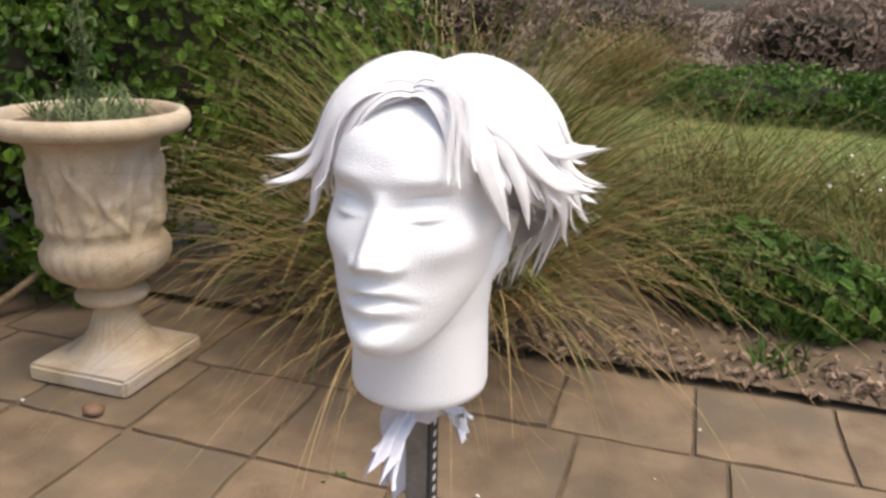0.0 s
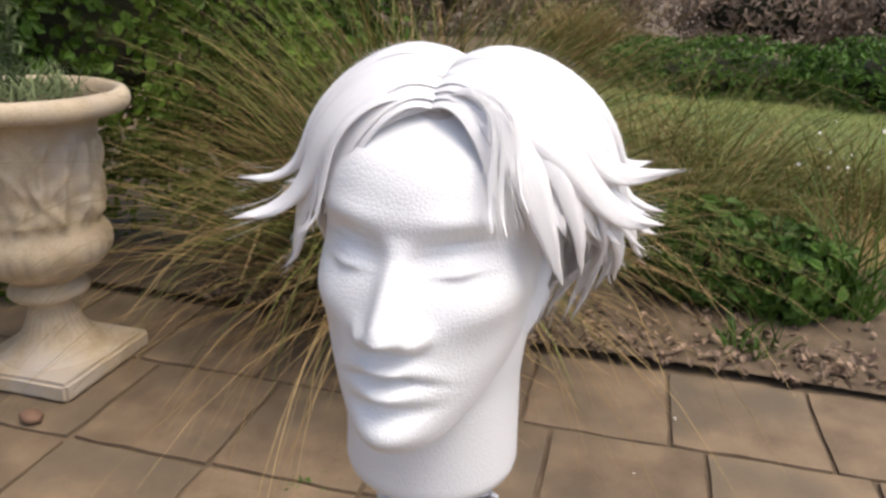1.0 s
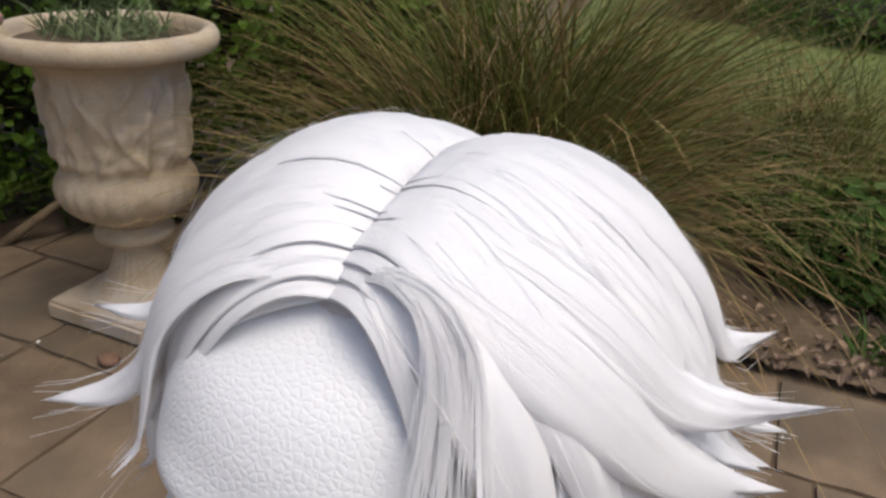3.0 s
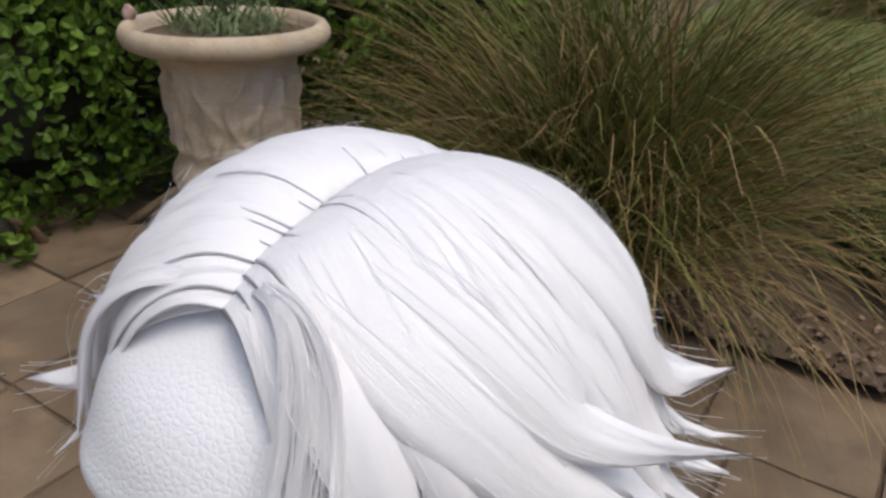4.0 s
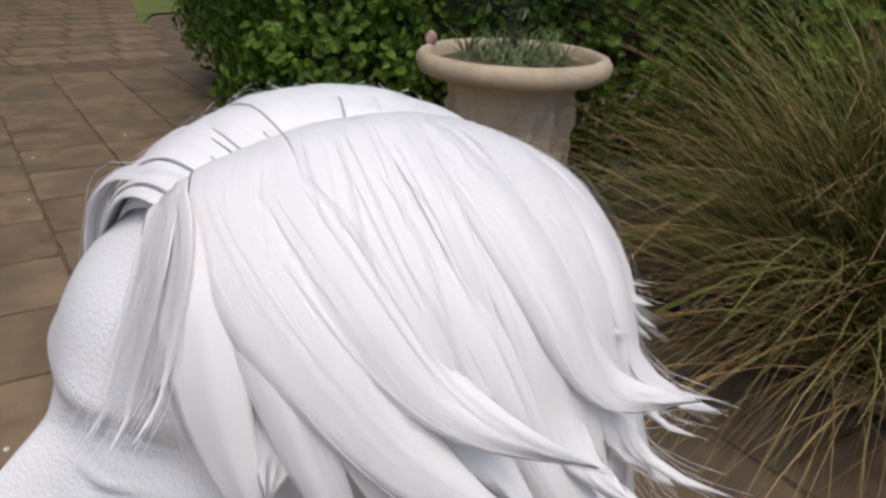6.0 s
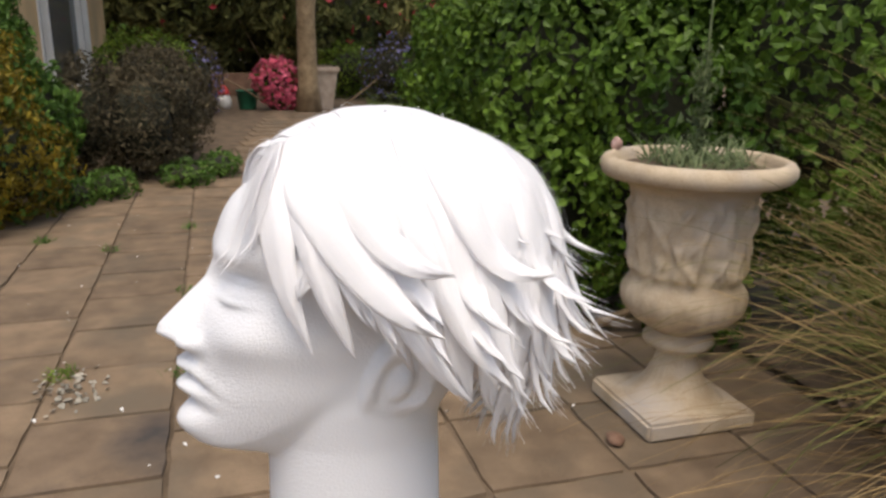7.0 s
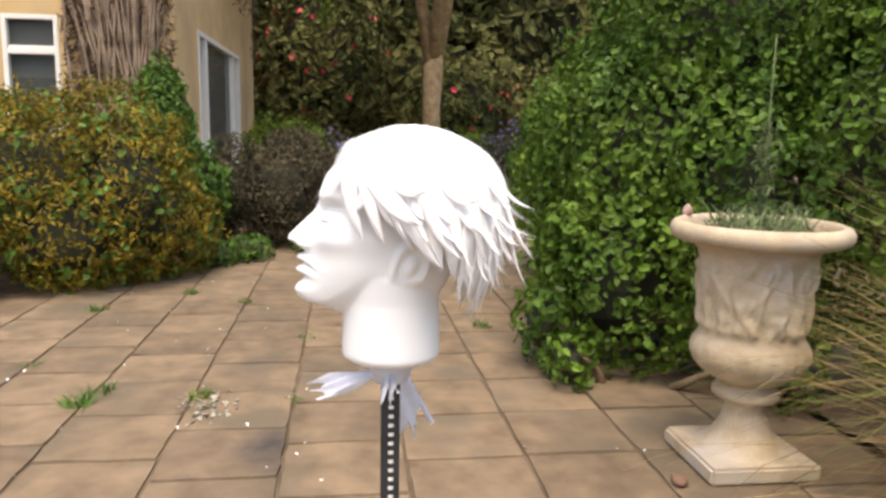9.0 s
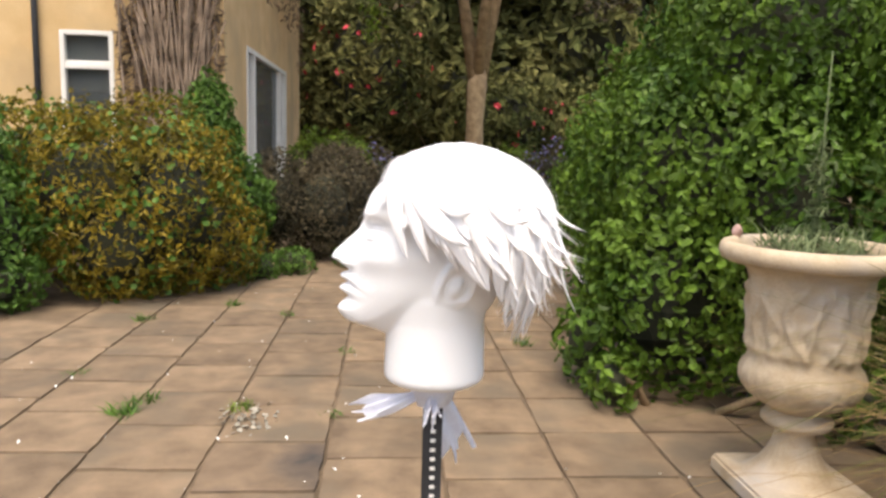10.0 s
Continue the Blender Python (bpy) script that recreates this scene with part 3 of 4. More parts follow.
def wig():
    rng = np.random.default_rng(21)
    root_ob = thing("wig", "short choppy pure white wig parted in the middle", "wig", (0, 0, 0))
    # inner cap, drawn in at the brow
    na, nb = 72, 24
    verts, faces, uvs = [], [], []
    for i in range(nb):
        for j in range(na):
            az = 360 * j / na
            fold = min(az, 360 - az)
            hem = np.interp(fold, [0, 20, 40, 55, 75, 100, 130, 180], [36, 40, 56, 70, 92, 104, 134, 146])
            b = i / (nb - 1)
            d = way(az, 1 + (hem - 1) * b)
            verts.append(wig_point(d, 0.974 - 0.06 * b ** 4))
            uvs.append((j * 0.35, i * 0.1))
    for i in range(nb - 1):
        for j in range(na):
            q = (j + 1) % na
            faces.append((i * na + j, (i + 1) * na + j, (i + 1) * na + q, i * na + q))
    faces.append(tuple(range(na)))
    mesh_object("cap", verts, faces, HAIR, root_ob, "", smooth=True, uvs=uvs)
    # net along the parting and the front edge
    verts, faces = [], []
    for i in range(20):
        theta = math.radians(-46 + 62 * i / 19)
        for j in range(7):
            e = (j / 6 - 0.5) * 2
            wide = 0.05 + 0.16 * max(0.0, 1 - i / 7) ** 1.2
            d = unit(np.array([e * wide, math.sin(theta), math.cos(theta)]))
            verts.append(wig_point(d, 0.983 - 0.03 * e * e - 0.03 * max(0.0, 1 - i / 4)))
    faces = [(i * 7 + j, i * 7 + j + 1, i * 7 + j + 8, i * 7 + j + 7) for i in range(19) for j in range(6)]
    mesh_object("parting_net", verts, faces, SCALP, root_ob, "pale pinkish net along the parting", smooth=True)
    paths = []

    def lay(p, n, width, thick, point, root_width=0.55):
        lock_mesh("lock", p, n, width, thick, root_ob, float(rng.uniform(0, 10)), point, root_width)
        paths.append((p, n, width, thick))

    def root_at(theta, side):
        a = math.radians(theta)
        return unit(np.array([0.012 * side, math.sin(a), math.cos(a)]))

    def grow(theta, side, az, polar, lift, flick, width, thick, sag=0.0, point=1.5, mid=None, root_width=0.8):
        """From the parting (theta degrees behind the top) to a hem point on one side."""
        m = way(mid[0] * side, mid[1]) if mid else way((az + 6) * side, 46 + 0.15 * (theta + 40))
        p, n = lock_path(root_at(theta, side), m, way(az * side, polar), lift, 18, None, flick, sag, rng.normal(0, 0.0015), 0.014 if 60 < az < 150 else 0.0)
        lay(p, n, width, thick, point, root_width)

    def reach(theta, side, tip, mid, lift, width, thick, point=0.9, root_width=0.4, drop=0.0):
        """From the parting to a tip that stands clear of the head."""
        end = unit((np.array(tip) - np.array([0, 0, drop]) - WC) / WR)
        p, n = lock_path(root_at(theta, side), way(mid[0] * side, mid[1]), end, lift, 22, tip, wave=rng.normal(0, 0.001))
        lay(p, n, width, thick, point, root_width)

    for side in (-1, 1):
        # lowest layer, from the temples round behind the ears to the nape
        for k in range(13):
            u = k / 12
            az = 56 + 122 * u
            pol = np.interp(az, [56, 90, 112, 125, 150, 180], [86, 104, 126, 138, 146, 150]) + rng.uniform(-4, 4)
            grow(-12 + 60 * u, side, az, pol, 0.0, 0.006, 0.040, 0.0045, 0.016 * u, 1.0)
        # shaggy nape points
        for pol, flick, sag in ((112, 0.030, 0.0), (124, 0.028, 0.014), (136, 0.022, 0.028), (147, 0.014, 0.044)):
            for k in range(8):
                az = 116 + 64 * k / 7 + rng.uniform(-5, 5)
                grow(44, side, az, pol - 8 * (1 - k / 7) + rng.uniform(-5, 5), 0.02, flick * rng.uniform(0.6, 1.2), rng.uniform(0.012, 0.022), 0.0045, sag * (0.4 + 0.6 * k / 7), 0.7)
        # middle layer: broad pointed locks
        for k in range(10):
            u = k / 9
            az = 72 + 106 * u + rng.uniform(-5, 5)
            pol = np.interp(az, [70, 90, 110, 140, 180], [98, 104, 112, 118, 122]) + rng.uniform(-7, 7)
            grow(-18 + 62 * u, side, az, pol, 0.04, rng.uniform(0.008, 0.026), rng.uniform(0.024, 0.044), 0.005, 0.0, 0.75)
        # top layer
        for k in range(8):
            u = k / 7
            az = 66 + 112 * u + rng.uniform(-5, 5)
            pol = np.interp(az, [60, 80, 110, 140, 180], [88, 92, 96, 100, 104]) + rng.uniform(-9, 7)
            grow(-22 + 66 * u, side, az, pol, 0.07, rng.uniform(0.008, 0.026), rng.uniform(0.036, 0.056), 0.005, 0.0, 0.7)
        # smooth crown bundles, fanning out at both ends of the parting
        for k in range(22):
            u = k / 21
            az = 34 + 142 * u
            grow(-31 + 82 * u, side, az, 76 + rng.uniform(-8, 10), (0.085 + rng.uniform(-0.010, 0.008)) * min(1.0, 0.7 + 2.0 * u), 0.003, rng.uniform(0.024, 0.040), 0.0013 + 0.0010 * min(1, u * 2), 0.0, 0.7, (az * 0.86 + 10 * u, 42 + 6 * u), 1.1)
    # flicked wings that stand off both temples
    for theta, tip, mid, lift, width in ((-20, (0.135, 0.024, 1.187), (66, 58), 0.08, 0.040), (-27, (0.130, 0.022, 1.154), (54, 58), 0.08, 0.046), (4, (0.122, 0.080, 1.178), (96, 60), 0.09, 0.038),
                                         (-24, (0.108, 0.044, 1.106), (72, 66), 0.05, 0.026), (-10, (0.124, 0.062, 1.118), (84, 64), 0.07, 0.030)):
        reach(theta, 1, tip, mid, lift, width, 0.0060, 0.75, drop=0.022)
    for theta, tip, mid, lift, width in ((-24, (-0.112, -0.050, 1.154), (56, 56), 0.08, 0.048), (-6, (-0.131, -0.008, 1.166), (76, 58), 0.08, 0.044), (-16, (-0.088, -0.036, 1.122), (60, 64), 0.06, 0.022),
                                         (14, (-0.126, 0.050, 1.150), (100, 60), 0.08, 0.036)):
        reach(theta, -1, tip, mid, lift, width, 0.0060, 0.75, drop=0.022)
    # pointed side locks before and above the ear
    for theta, tip, mid, width in ((-30, (0.080, -0.036, 1.132), (46, 56), 0.036), (-26, (0.089, -0.014, 1.130), (58, 58), 0.032), (-22, (0.094, 0.018, 1.120), (70, 60), 0.034)):
        reach(theta, 1, tip, mid, 0.07, width, 0.0045, 0.7)
    # tufts that stick out behind the crown
    for tip, width in (((0.030, 0.160, 1.160), 0.034), ((0.024, 0.158, 1.066), 0.026), ((-0.010, 0.164, 1.140), 0.030), ((0.056, 0.154, 1.112), 0.030), ((-0.040, 0.146, 1.10), 0.030), ((0.012, 0.168, 1.098), 0.026)):
        reach(46, 1 if tip[0] > 0 else -1, tip, (165, 60), 0.05, width, 0.0055, 0.75)
    # hair swept along the brow line to the right temple, and the thin loose lock there
    for k in range(8):
        u = k / 7
        grow(-30 - 3 * u, -1, 67 - 7 * u, 88 - 3 * u, 0.045 - 0.035 * u, 0.0, 0.022, 0.0014, 0.0, 0.8, (44 - 18 * u, 42 + 5 * u))
    reach(-36, -1, (-0.060, -0.072, 1.158), (50, 60), 0.13, 0.009, 0.0018, 1.1, 0.5)
    reach(-36, -1, (-0.068, -0.062, 1.152), (52, 62), 0.12, 0.007, 0.0018, 1.1, 0.5)
    # fringe wisps over the left brow
    for k in range(6):
        u = k / 5
        grow(-34 + 4 * u, 1, 60 + 10 * u, 80 + 14 * u, 0.04, 0.0, 0.018, 0.0012, 0.0, 0.8, (30 + 20 * u, 45))
    wisps = len(paths)
    for tip, width in (((0.048, -0.084, 1.174), 0.0032), ((0.054, -0.080, 1.171), 0.0042), ((0.063, -0.072, 1.182), 0.0035)):
        reach(-36, 1, tip, (18 + 560 * tip[0], 46), 0.13, width, 0.0009, 0.8, 0.8)
    # loose fibres
    v, f, t = strands(paths, rng, 900, 0.0003, 0.0010)
    for more in (strands(paths[wisps:], rng, 60, 0.0004, 0.003), strands(paths, rng, 300, 0.0004, 0.007), strands(paths, rng, 900, 0.0004, 0.001, 0.7, (0.98, 1.09), 0.005)):
        f = f + [tuple(i + len(v) for i in q) for q in more[1]]
        v, t = v + more[0], t + more[2]
    tagged(mesh_object("stray_hair", v, f, STRAND, root_ob, "fine loose white fibres"), kind="stuff")


wig()


# ---- post and rag ----
def post():
    root = thing("steel_post", "grey perforated steel post under the foam head", "post")
    bm = bmesh.new()
    block(bm, -0.011, -0.011, -0.014, 0.011, 0.011, 0.974, 0.0015)
    part("upright", bm, STEEL, root)
    box_part("strip", 0.0112, -0.0125, -0.014, 0.0125, 0.0105, 0.945, BLACK, root, "black slotted strip")
    plate = block(bmesh.new(), 0.0122, -0.003, -0.0022, 0.0132, 0.003, 0.0022)
    first = part("slot", plate, PETAL, root)
    mesh = first.data
    first.location = (0, 0, 0.94)
    for k in range(1, 46):
        ob = new("slot", mesh)
        ob.parent = root
        ob.matrix_basis = pose(0, 0, 0.94 - 0.0115 * k)
    return root


post()


def rag():
    """Torn white cloth tucked under the neck, hanging in two ragged tails."""
    rng = np.random.default_rng(5)
    root = thing("cloth_rag", "torn white cloth wrapped under the foam neck round the post", "cloth")
    turned("wrap", [(0.012, 0.945), (0.020, 0.948), (0.026, 0.965), (0.034, 0.976), (0.02, 0.978)], CLOTH, root, n=20, shape=lambda a, z, r: r * (1 + 0.12 * math.sin(5 * a) + 0.05 * math.sin(11 * a)))
    tails = (((-0.004, 0.004, 0.966), (-0.028, 0.018, 0.92), (-0.044, 0.026, 0.862), 0.066),
             ((0.0, -0.012, 0.960), (-0.008, -0.050, 0.944), (-0.006, -0.082, 0.936), 0.026), ((0.018, 0.0, 0.962), (0.034, -0.004, 0.957), (0.042, -0.006, 0.945), 0.020))
    for a, b, c, width in tails:
        a, b, c = map(np.array, (a, b, c))
        verts, faces, nu, nv = [], [], 14, 18
        for layer in (0, 1):
            for i in range(nv):
                u = i / (nv - 1)
                p = (1 - u) ** 2 * a + 2 * u * (1 - u) * b + u * u * c
                t = unit(2 * (1 - u) * (b - a) + 2 * u * (c - b))
                side = unit(np.cross(t, [0.55, 0.2, 0.6]))
                nn = np.cross(t, side)
                for j in range(nu):
                    q = j / (nu - 1) - 0.5
                    fray = (0.10 * math.sin(j * 2.4) + 0.07 * math.sin(j * 5.1 + width * 300)) * u ** 3
                    fold = 0.006 * math.sin(q * 14 + u * 5) * (0.3 + u)
                    verts.append(p + side * q * width * (0.45 + 0.75 * u) + nn * (fold + layer * 0.0012) + t * fray * 0.11)
        for layer in (0, 1):
            o = layer * nu * nv
            for i in range(nv - 1):
                for j in range(nu - 1):
                    if i > nv - 4 and j % 4 == 2:
                        continue
                    faces.append((o + i * nu + j, o + i * nu + j + 1, o + (i + 1) * nu + j + 1, o + (i + 1) * nu + j))
        mesh_object("tail", verts, faces, CLOTH, root, "", smooth=True)


rag()


# ---- stone urn ----
def urn():
    root = thing("stone_urn", "cream cast stone garden urn with weathered relief, planted, on the paving", "urn", (-1.695, 1.463, 0))
    bm = block(bmesh.new(), -0.208, -0.22, 0.0, 0.206, 0.205, 0.066, 0.012)
    bmesh.ops.subdivide_edges(bm, edges=bm.edges[:], cuts=4, use_grid_fill=True)
    for v in bm.verts:
        if v.co.z > 0.003:
            v.co += 0.003 * Vector((noise.noise(v.co * 17), noise.noise(v.co * 17 + Vector((5, 0, 0))), noise.noise(v.co * 13)))
    part("plinth", bm, STONE, root, "square worn stone plinth")
    turned("foot", [(0.186, 0.058), (0.170, 0.070), (0.150, 0.082), (0.124, 0.106), (0.098, 0.145), (0.078, 0.19), (0.068, 0.225), (0.068, 0.252), (0.084, 0.262)], STONE, root, "fluted flaring foot", n=96,
           shape=lambda a, z, r: r * (1 + (0.022 * math.cos(24 * a) if 0.09 < z < 0.24 else 0.0)))
    turned("collar", [(0.082, 0.258), (0.112, 0.263), (0.124, 0.277), (0.124, 0.292), (0.114, 0.305), (0.098, 0.318), (0.092, 0.325)], STONE, root, "rounded ring collar", n=64)
    prof = [(0.096, 0.32), (0.108, 0.335), (0.142, 0.350), (0.176, 0.373), (0.200, 0.402), (0.212, 0.432), (0.214, 0.458), (0.208, 0.480), (0.196, 0.498)]
    prof += [(0.188, 0.513), (0.185, 0.53)] + [(float(np.interp(z, [0.53, 0.62, 0.72, 0.79, 0.825, 0.85, 0.862, 0.872], [0.185, 0.187, 0.194, 0.203, 0.212, 0.230, 0.250, 0.275])), float(z)) for z in np.linspace(0.54, 0.872, 44)]

    figures = [(k * 0.37 + 0.06 * math.sin(k * 2.7), 0.022 + 0.008 * math.sin(k * 1.9), 0.5 * math.sin(k * 1.3)) for k in range(17)]

    def carve(a, z, r):
        if 0.34 < z < 0.5:
            w = math.sin(math.pi * (z - 0.34) / 0.16)
            return r * (1 + 0.030 * w * abs(math.cos(13 * a)) - 0.012 * w)
        if 0.52 < z < 0.82:
            env = min(1.0, (z - 0.52) / 0.03, (0.82 - z) / 0.05)
            q = 0.0
            for a0, wid, lean in figures:
                mid = a0 + lean * (z - 0.65) * 1.6
                d = (a - mid + math.pi) % (2 * math.pi) - math.pi
                q += 0.019 * math.exp(-(d * 0.2 / wid) ** 2) * (1.0 if z < 0.745 else max(0.0, 1 - (z - 0.745) / 0.03))
                arm = mid + 0.16 * math.sin((z - 0.6) * 22 + a0 * 5)
                d2 = (a - arm + math.pi) % (2 * math.pi) - math.pi
                q += 0.011 * math.exp(-(d2 * 0.2 / 0.010) ** 2)
                q += 0.012 * math.exp(-((a - mid - 0.02) * 0.2 / 0.016) ** 2 - ((z - 0.768) / 0.016) ** 2)
            q += 0.009 * noise.noise(Vector((math.cos(a) * 6, math.sin(a) * 6, z * 22)))
            return r + env * min(q, 0.025)
        return r

    turned("bowl", prof, STONE, root, "bowl carved with worn figures and gadroons", n=220, shape=carve)
    turned("rim", [(0.262, 0.862), (0.290, 0.864), (0.310, 0.874), (0.318, 0.892), (0.317, 0.912), (0.306, 0.928), (0.289, 0.934), (0.274, 0.928), (0.266, 0.905), (0.260, 0.88)], STONE, root, "thick rolled stone rim", n=96,
           shape=lambda a, z, r: r * (1 + 0.006 * math.sin(7 * a) * math.sin(3 * a + 1)))
    turned("soil", [(0.268, 0.874), (0.267, 0.892), (0.2, 0.902), (0.1, 0.908), (0.01, 0.91)], SOIL, root, "dry dark potting soil", n=40)


urn()
rng = np.random.default_rng(11)
plant = thing("lavender_plant", "sparse grey-green potted plant with one tall thin stem in the urn", "plant", (-1.695, 1.463, 0.905))
v, f = blades(rng, 300, (0.0, 0.0, 0.0), 0.17, 0.14, 75, 0.009, 5, 0.6)
mesh_object("foliage", v, f, GREY_LEAF, plant)
v, f = blades(rng, 160, (0.05, -0.02, 0.0), 0.2, 0.09, 80, 0.006, 4, 0.8)
mesh_object("low_foliage", v, f, GREY_LEAF, plant)
tube("stem", [((0, 0, 0), 0.006), ((0.005, 0.0, 0.25), 0.005), ((-0.004, 0.004, 0.5), 0.004), ((0.004, 0.0, 0.7), 0.0025)], GREY_LEAF, plant, n=5)
hp = np.stack([rng.normal(0, 0.02, 260), rng.normal(0, 0.02, 260), rng.uniform(0.02, 0.45, 260) ** 1.2], 1)
v, f = leaf_mesh(hp, unit(np.stack([hp[:, 0], hp[:, 1], 0.02 + 0 * hp[:, 0]], 1)), 0.035, rng, 0.2)
mesh_object("stem_foliage", v, f, GREY_LEAF, plant)
bm = bmesh.new()
bmesh.ops.create_icosphere(bm, subdivisions=3, radius=0.018)
for vv in bm.verts:
    a = math.atan2(vv.co.y, vv.co.x)
    vv.co *= 1 + 0.16 * math.sin(a * 2 + vv.co.z * 120)
    vv.co.z *= 1.35
shell = part("snail_shell", bm, SHELL, None, "", True)
shell.location = (-1.918, 1.286, 0.951)
tagged(shell, "small pinkish shell resting on the urn rim", "shell")


# ---- big grass clump ----
def grass_clump(label, centre, n, length, radius, seed, straw=0.5, width=0.006):
    rng = np.random.default_rng(seed)
    root = thing("grass_clump", label, "ornamental grass", (centre[0], centre[1], 0))
    v, f = blades(rng, n, (0, 0, 0), radius, length, 50, width, 8, 0.85)
    mesh_object("green_foliage", v, f, BLADE_GREEN, root)
    v, f = blades(rng, int(n * straw), (0, 0, 0), radius, length * 1.02, 64, width * 0.9, 8, 0.95)
    mesh_object("straw_foliage", v, f, BLADE_STRAW, root, "dry straw coloured blades")
    v, f = blades(rng, int(n * 0.09), (0, 0, 0), radius * 1.2, length * 0.55, 95, width, 8, 1.1)
    mesh_object("fallen_foliage", v, f, BLADE_STRAW, root, "collapsed dry outer blades")
    bm = bmesh.new()
    made = bmesh.ops.create_icosphere(bm, subdivisions=3, radius=1)["verts"]
    for q in made:
        q.co = Vector((q.co.x * radius * 1.15, q.co.y * radius * 1.15, max(0, q.co.z * 0.26 + 0.02 * noise.noise(q.co * 8))))
    part("crown_base", bm, BLADE_STRAW, root, "dense dry crown")
    return root


clump = grass_clump("large clump of arching green and straw ornamental grass in the bed", (-0.70, 2.36), 2700, 1.6, 0.27, 31, 0.6, 0.0105)
rng = np.random.default_rng(33)
v, f = blades(rng, 280, (0, 0, 0), 0.25, 1.75, 72, 0.009, 12, 1.1)
mesh_object("flower_spray", v, f, BLADE_STRAW, clump, "long arching straw flower stalks")
v, f = blades(rng, 22, (-0.05, -0.1, 0.0), 0.2, 1.3, 80, 0.008, 12, 1.25, towards=(195, 300))
mesh_object("fallen_spray", v, f, BLADE_STRAW, clump, "straw stalks bowed over the paving")

grass_clump("softer green grass clump arching over the lawn edge", (0.35, 3.35), 1300, 1.15, 0.34, 37, 0.25, 0.010)
grass_clump("loose green grass clump beside the lawn", (1.15, 3.6), 800, 0.95, 0.30, 38, 0.3, 0.010)
dry = grass_clump("distant tan coloured clump of dry ornamental grass", (-0.75, 10.6), 700, 1.35, 0.4, 41, 2.5, 0.02)

# ---- shrubs and trees ----
shrub("ivy_hedge", "tall dense leafy green hedge behind the urn", "hedge",
      [(-2.95, 1.45, 0.45, 0.5, 0.5, 0.6), (-3.3, 1.65, 1.0, 0.75, 0.62, 0.8), (-2.7, 1.95, 0.8, 0.6, 0.5, 0.8), (-4.2, 1.9, 0.9, 0.9, 0.72, 1.05), (-3.4, 2.2, 1.75, 0.9, 0.75, 0.75), (-2.3, 2.45, 1.1, 0.8, 0.5, 0.95),
       (-1.6, 2.75, 0.8, 0.7, 0.45, 0.85), (-5.4, 2.2, 0.9, 1.0, 0.8, 1.0), (-2.4, 3.0, 1.9, 1.1, 0.7, 0.8), (-4.4, 2.7, 1.9, 1.1, 0.8, 0.7)], 110000, 0.048, HEDGE_LEAF, 51, 0.7, core=0.6, thin=(0.5, -3.2, 0.6))
shrub("ivy_spray", "low trailing ivy sprigs spilling onto the paving", "ivy", [(-2.62, 1.05, 0.12, 0.2, 0.13, 0.16), (-2.95, 1.0, 0.22, 0.25, 0.16, 0.25), (-2.3, 1.95, 0.2, 0.3, 0.2, 0.25)], 900, 0.055, HEDGE_LEAF, 52, 0.7, core=0.6)
shrub("gold_flecked_shrub", "broad shrub with green and golden yellow leaves", "shrub",
      [(-5.3, -1.75, 0.65, 0.6, 0.5, 0.7), (-5.35, -2.45, 0.75, 0.7, 0.6, 0.72), (-5.9, -2.1, 0.95, 0.7, 0.7, 0.62), (-5.6, -1.5, 0.4, 0.5, 0.4, 0.45), (-5.0, -2.1, 0.4, 0.4, 0.5, 0.45), (-5.9, -3.2, 0.8, 0.7, 0.7, 0.8)],
      22000, 0.055, GOLD_LEAF, 53, 0.4, extra=(BED_LEAF, 0.15, 0.055, "green_foliage"))
shrub("pale_green_shrub", "loose grey-green leafy shrub at the paving edge", "shrub", [(-4.7, -2.95, 0.5, 0.45, 0.42, 0.6), (-4.5, -2.75, 0.2, 0.3, 0.3, 0.25), (-4.9, -3.1, 1.0, 0.4, 0.35, 0.4)], 5000, 0.06, BED_LEAF, 54, 0.5)
shrub("green_shrub", "fresh green shrub below the house corner", "shrub", [(-6.9, -1.85, 0.8, 0.45, 0.4, 0.7), (-7.4, -1.95, 1.3, 0.35, 0.3, 0.6), (-6.5, -1.45, 0.6, 0.35, 0.3, 0.45)], 6000, 0.075, BED_LEAF, 55, 0.5)
shrub("heather_bush", "rounded dark brownish heather bush beside the path", "shrub",
      [(-7.3, -0.75, 0.5, 0.65, 0.5, 0.62), (-8.1, -0.6, 0.6, 0.7, 0.55, 0.6), (-7.2, -1.2, 0.5, 0.5, 0.4, 0.6), (-9.0, -0.7, 0.6, 0.7, 0.5, 0.6)], 16000, 0.055, HEATHER_LEAF, 56, 0.4)
shrub("ground_cover", "low green edging plants at the foot of the bushes", "ground cover",
      [(-6.35, -0.95, 0.08, 0.35, 0.22, 0.16), (-6.8, -0.35, 0.08, 0.35, 0.25, 0.15), (-7.3, -0.05, 0.08, 0.4, 0.2, 0.14), (-6.0, -1.2, 0.08, 0.3, 0.2, 0.14)], 2600, 0.045, BED_LEAF, 57, 0.5)
shrub("lime_shrub", "bright yellow-green low shrubs in the far bed", "shrub", [(-13.0, -0.9, 0.8, 1.1, 0.6, 0.6), (-17.5, 3.0, 0.6, 0.9, 0.7, 0.7), (-12.2, -1.3, 0.7, 0.8, 0.5, 0.7)], 5000, 0.09, LIME_LEAF, 58, 0.4)
shrub("blue_flowered_shrub", "low hazy bush with small blue flowers", "shrub", [(-13.6, -0.3, 0.6, 0.8, 0.4, 0.65), (-16.0, 3.9, 0.6, 1.2, 0.9, 0.8)], 3600, 0.08, HEATHER_LEAF, 59, 0.4, extra=(BLUE, 0.25, 0.06, "blossom"))
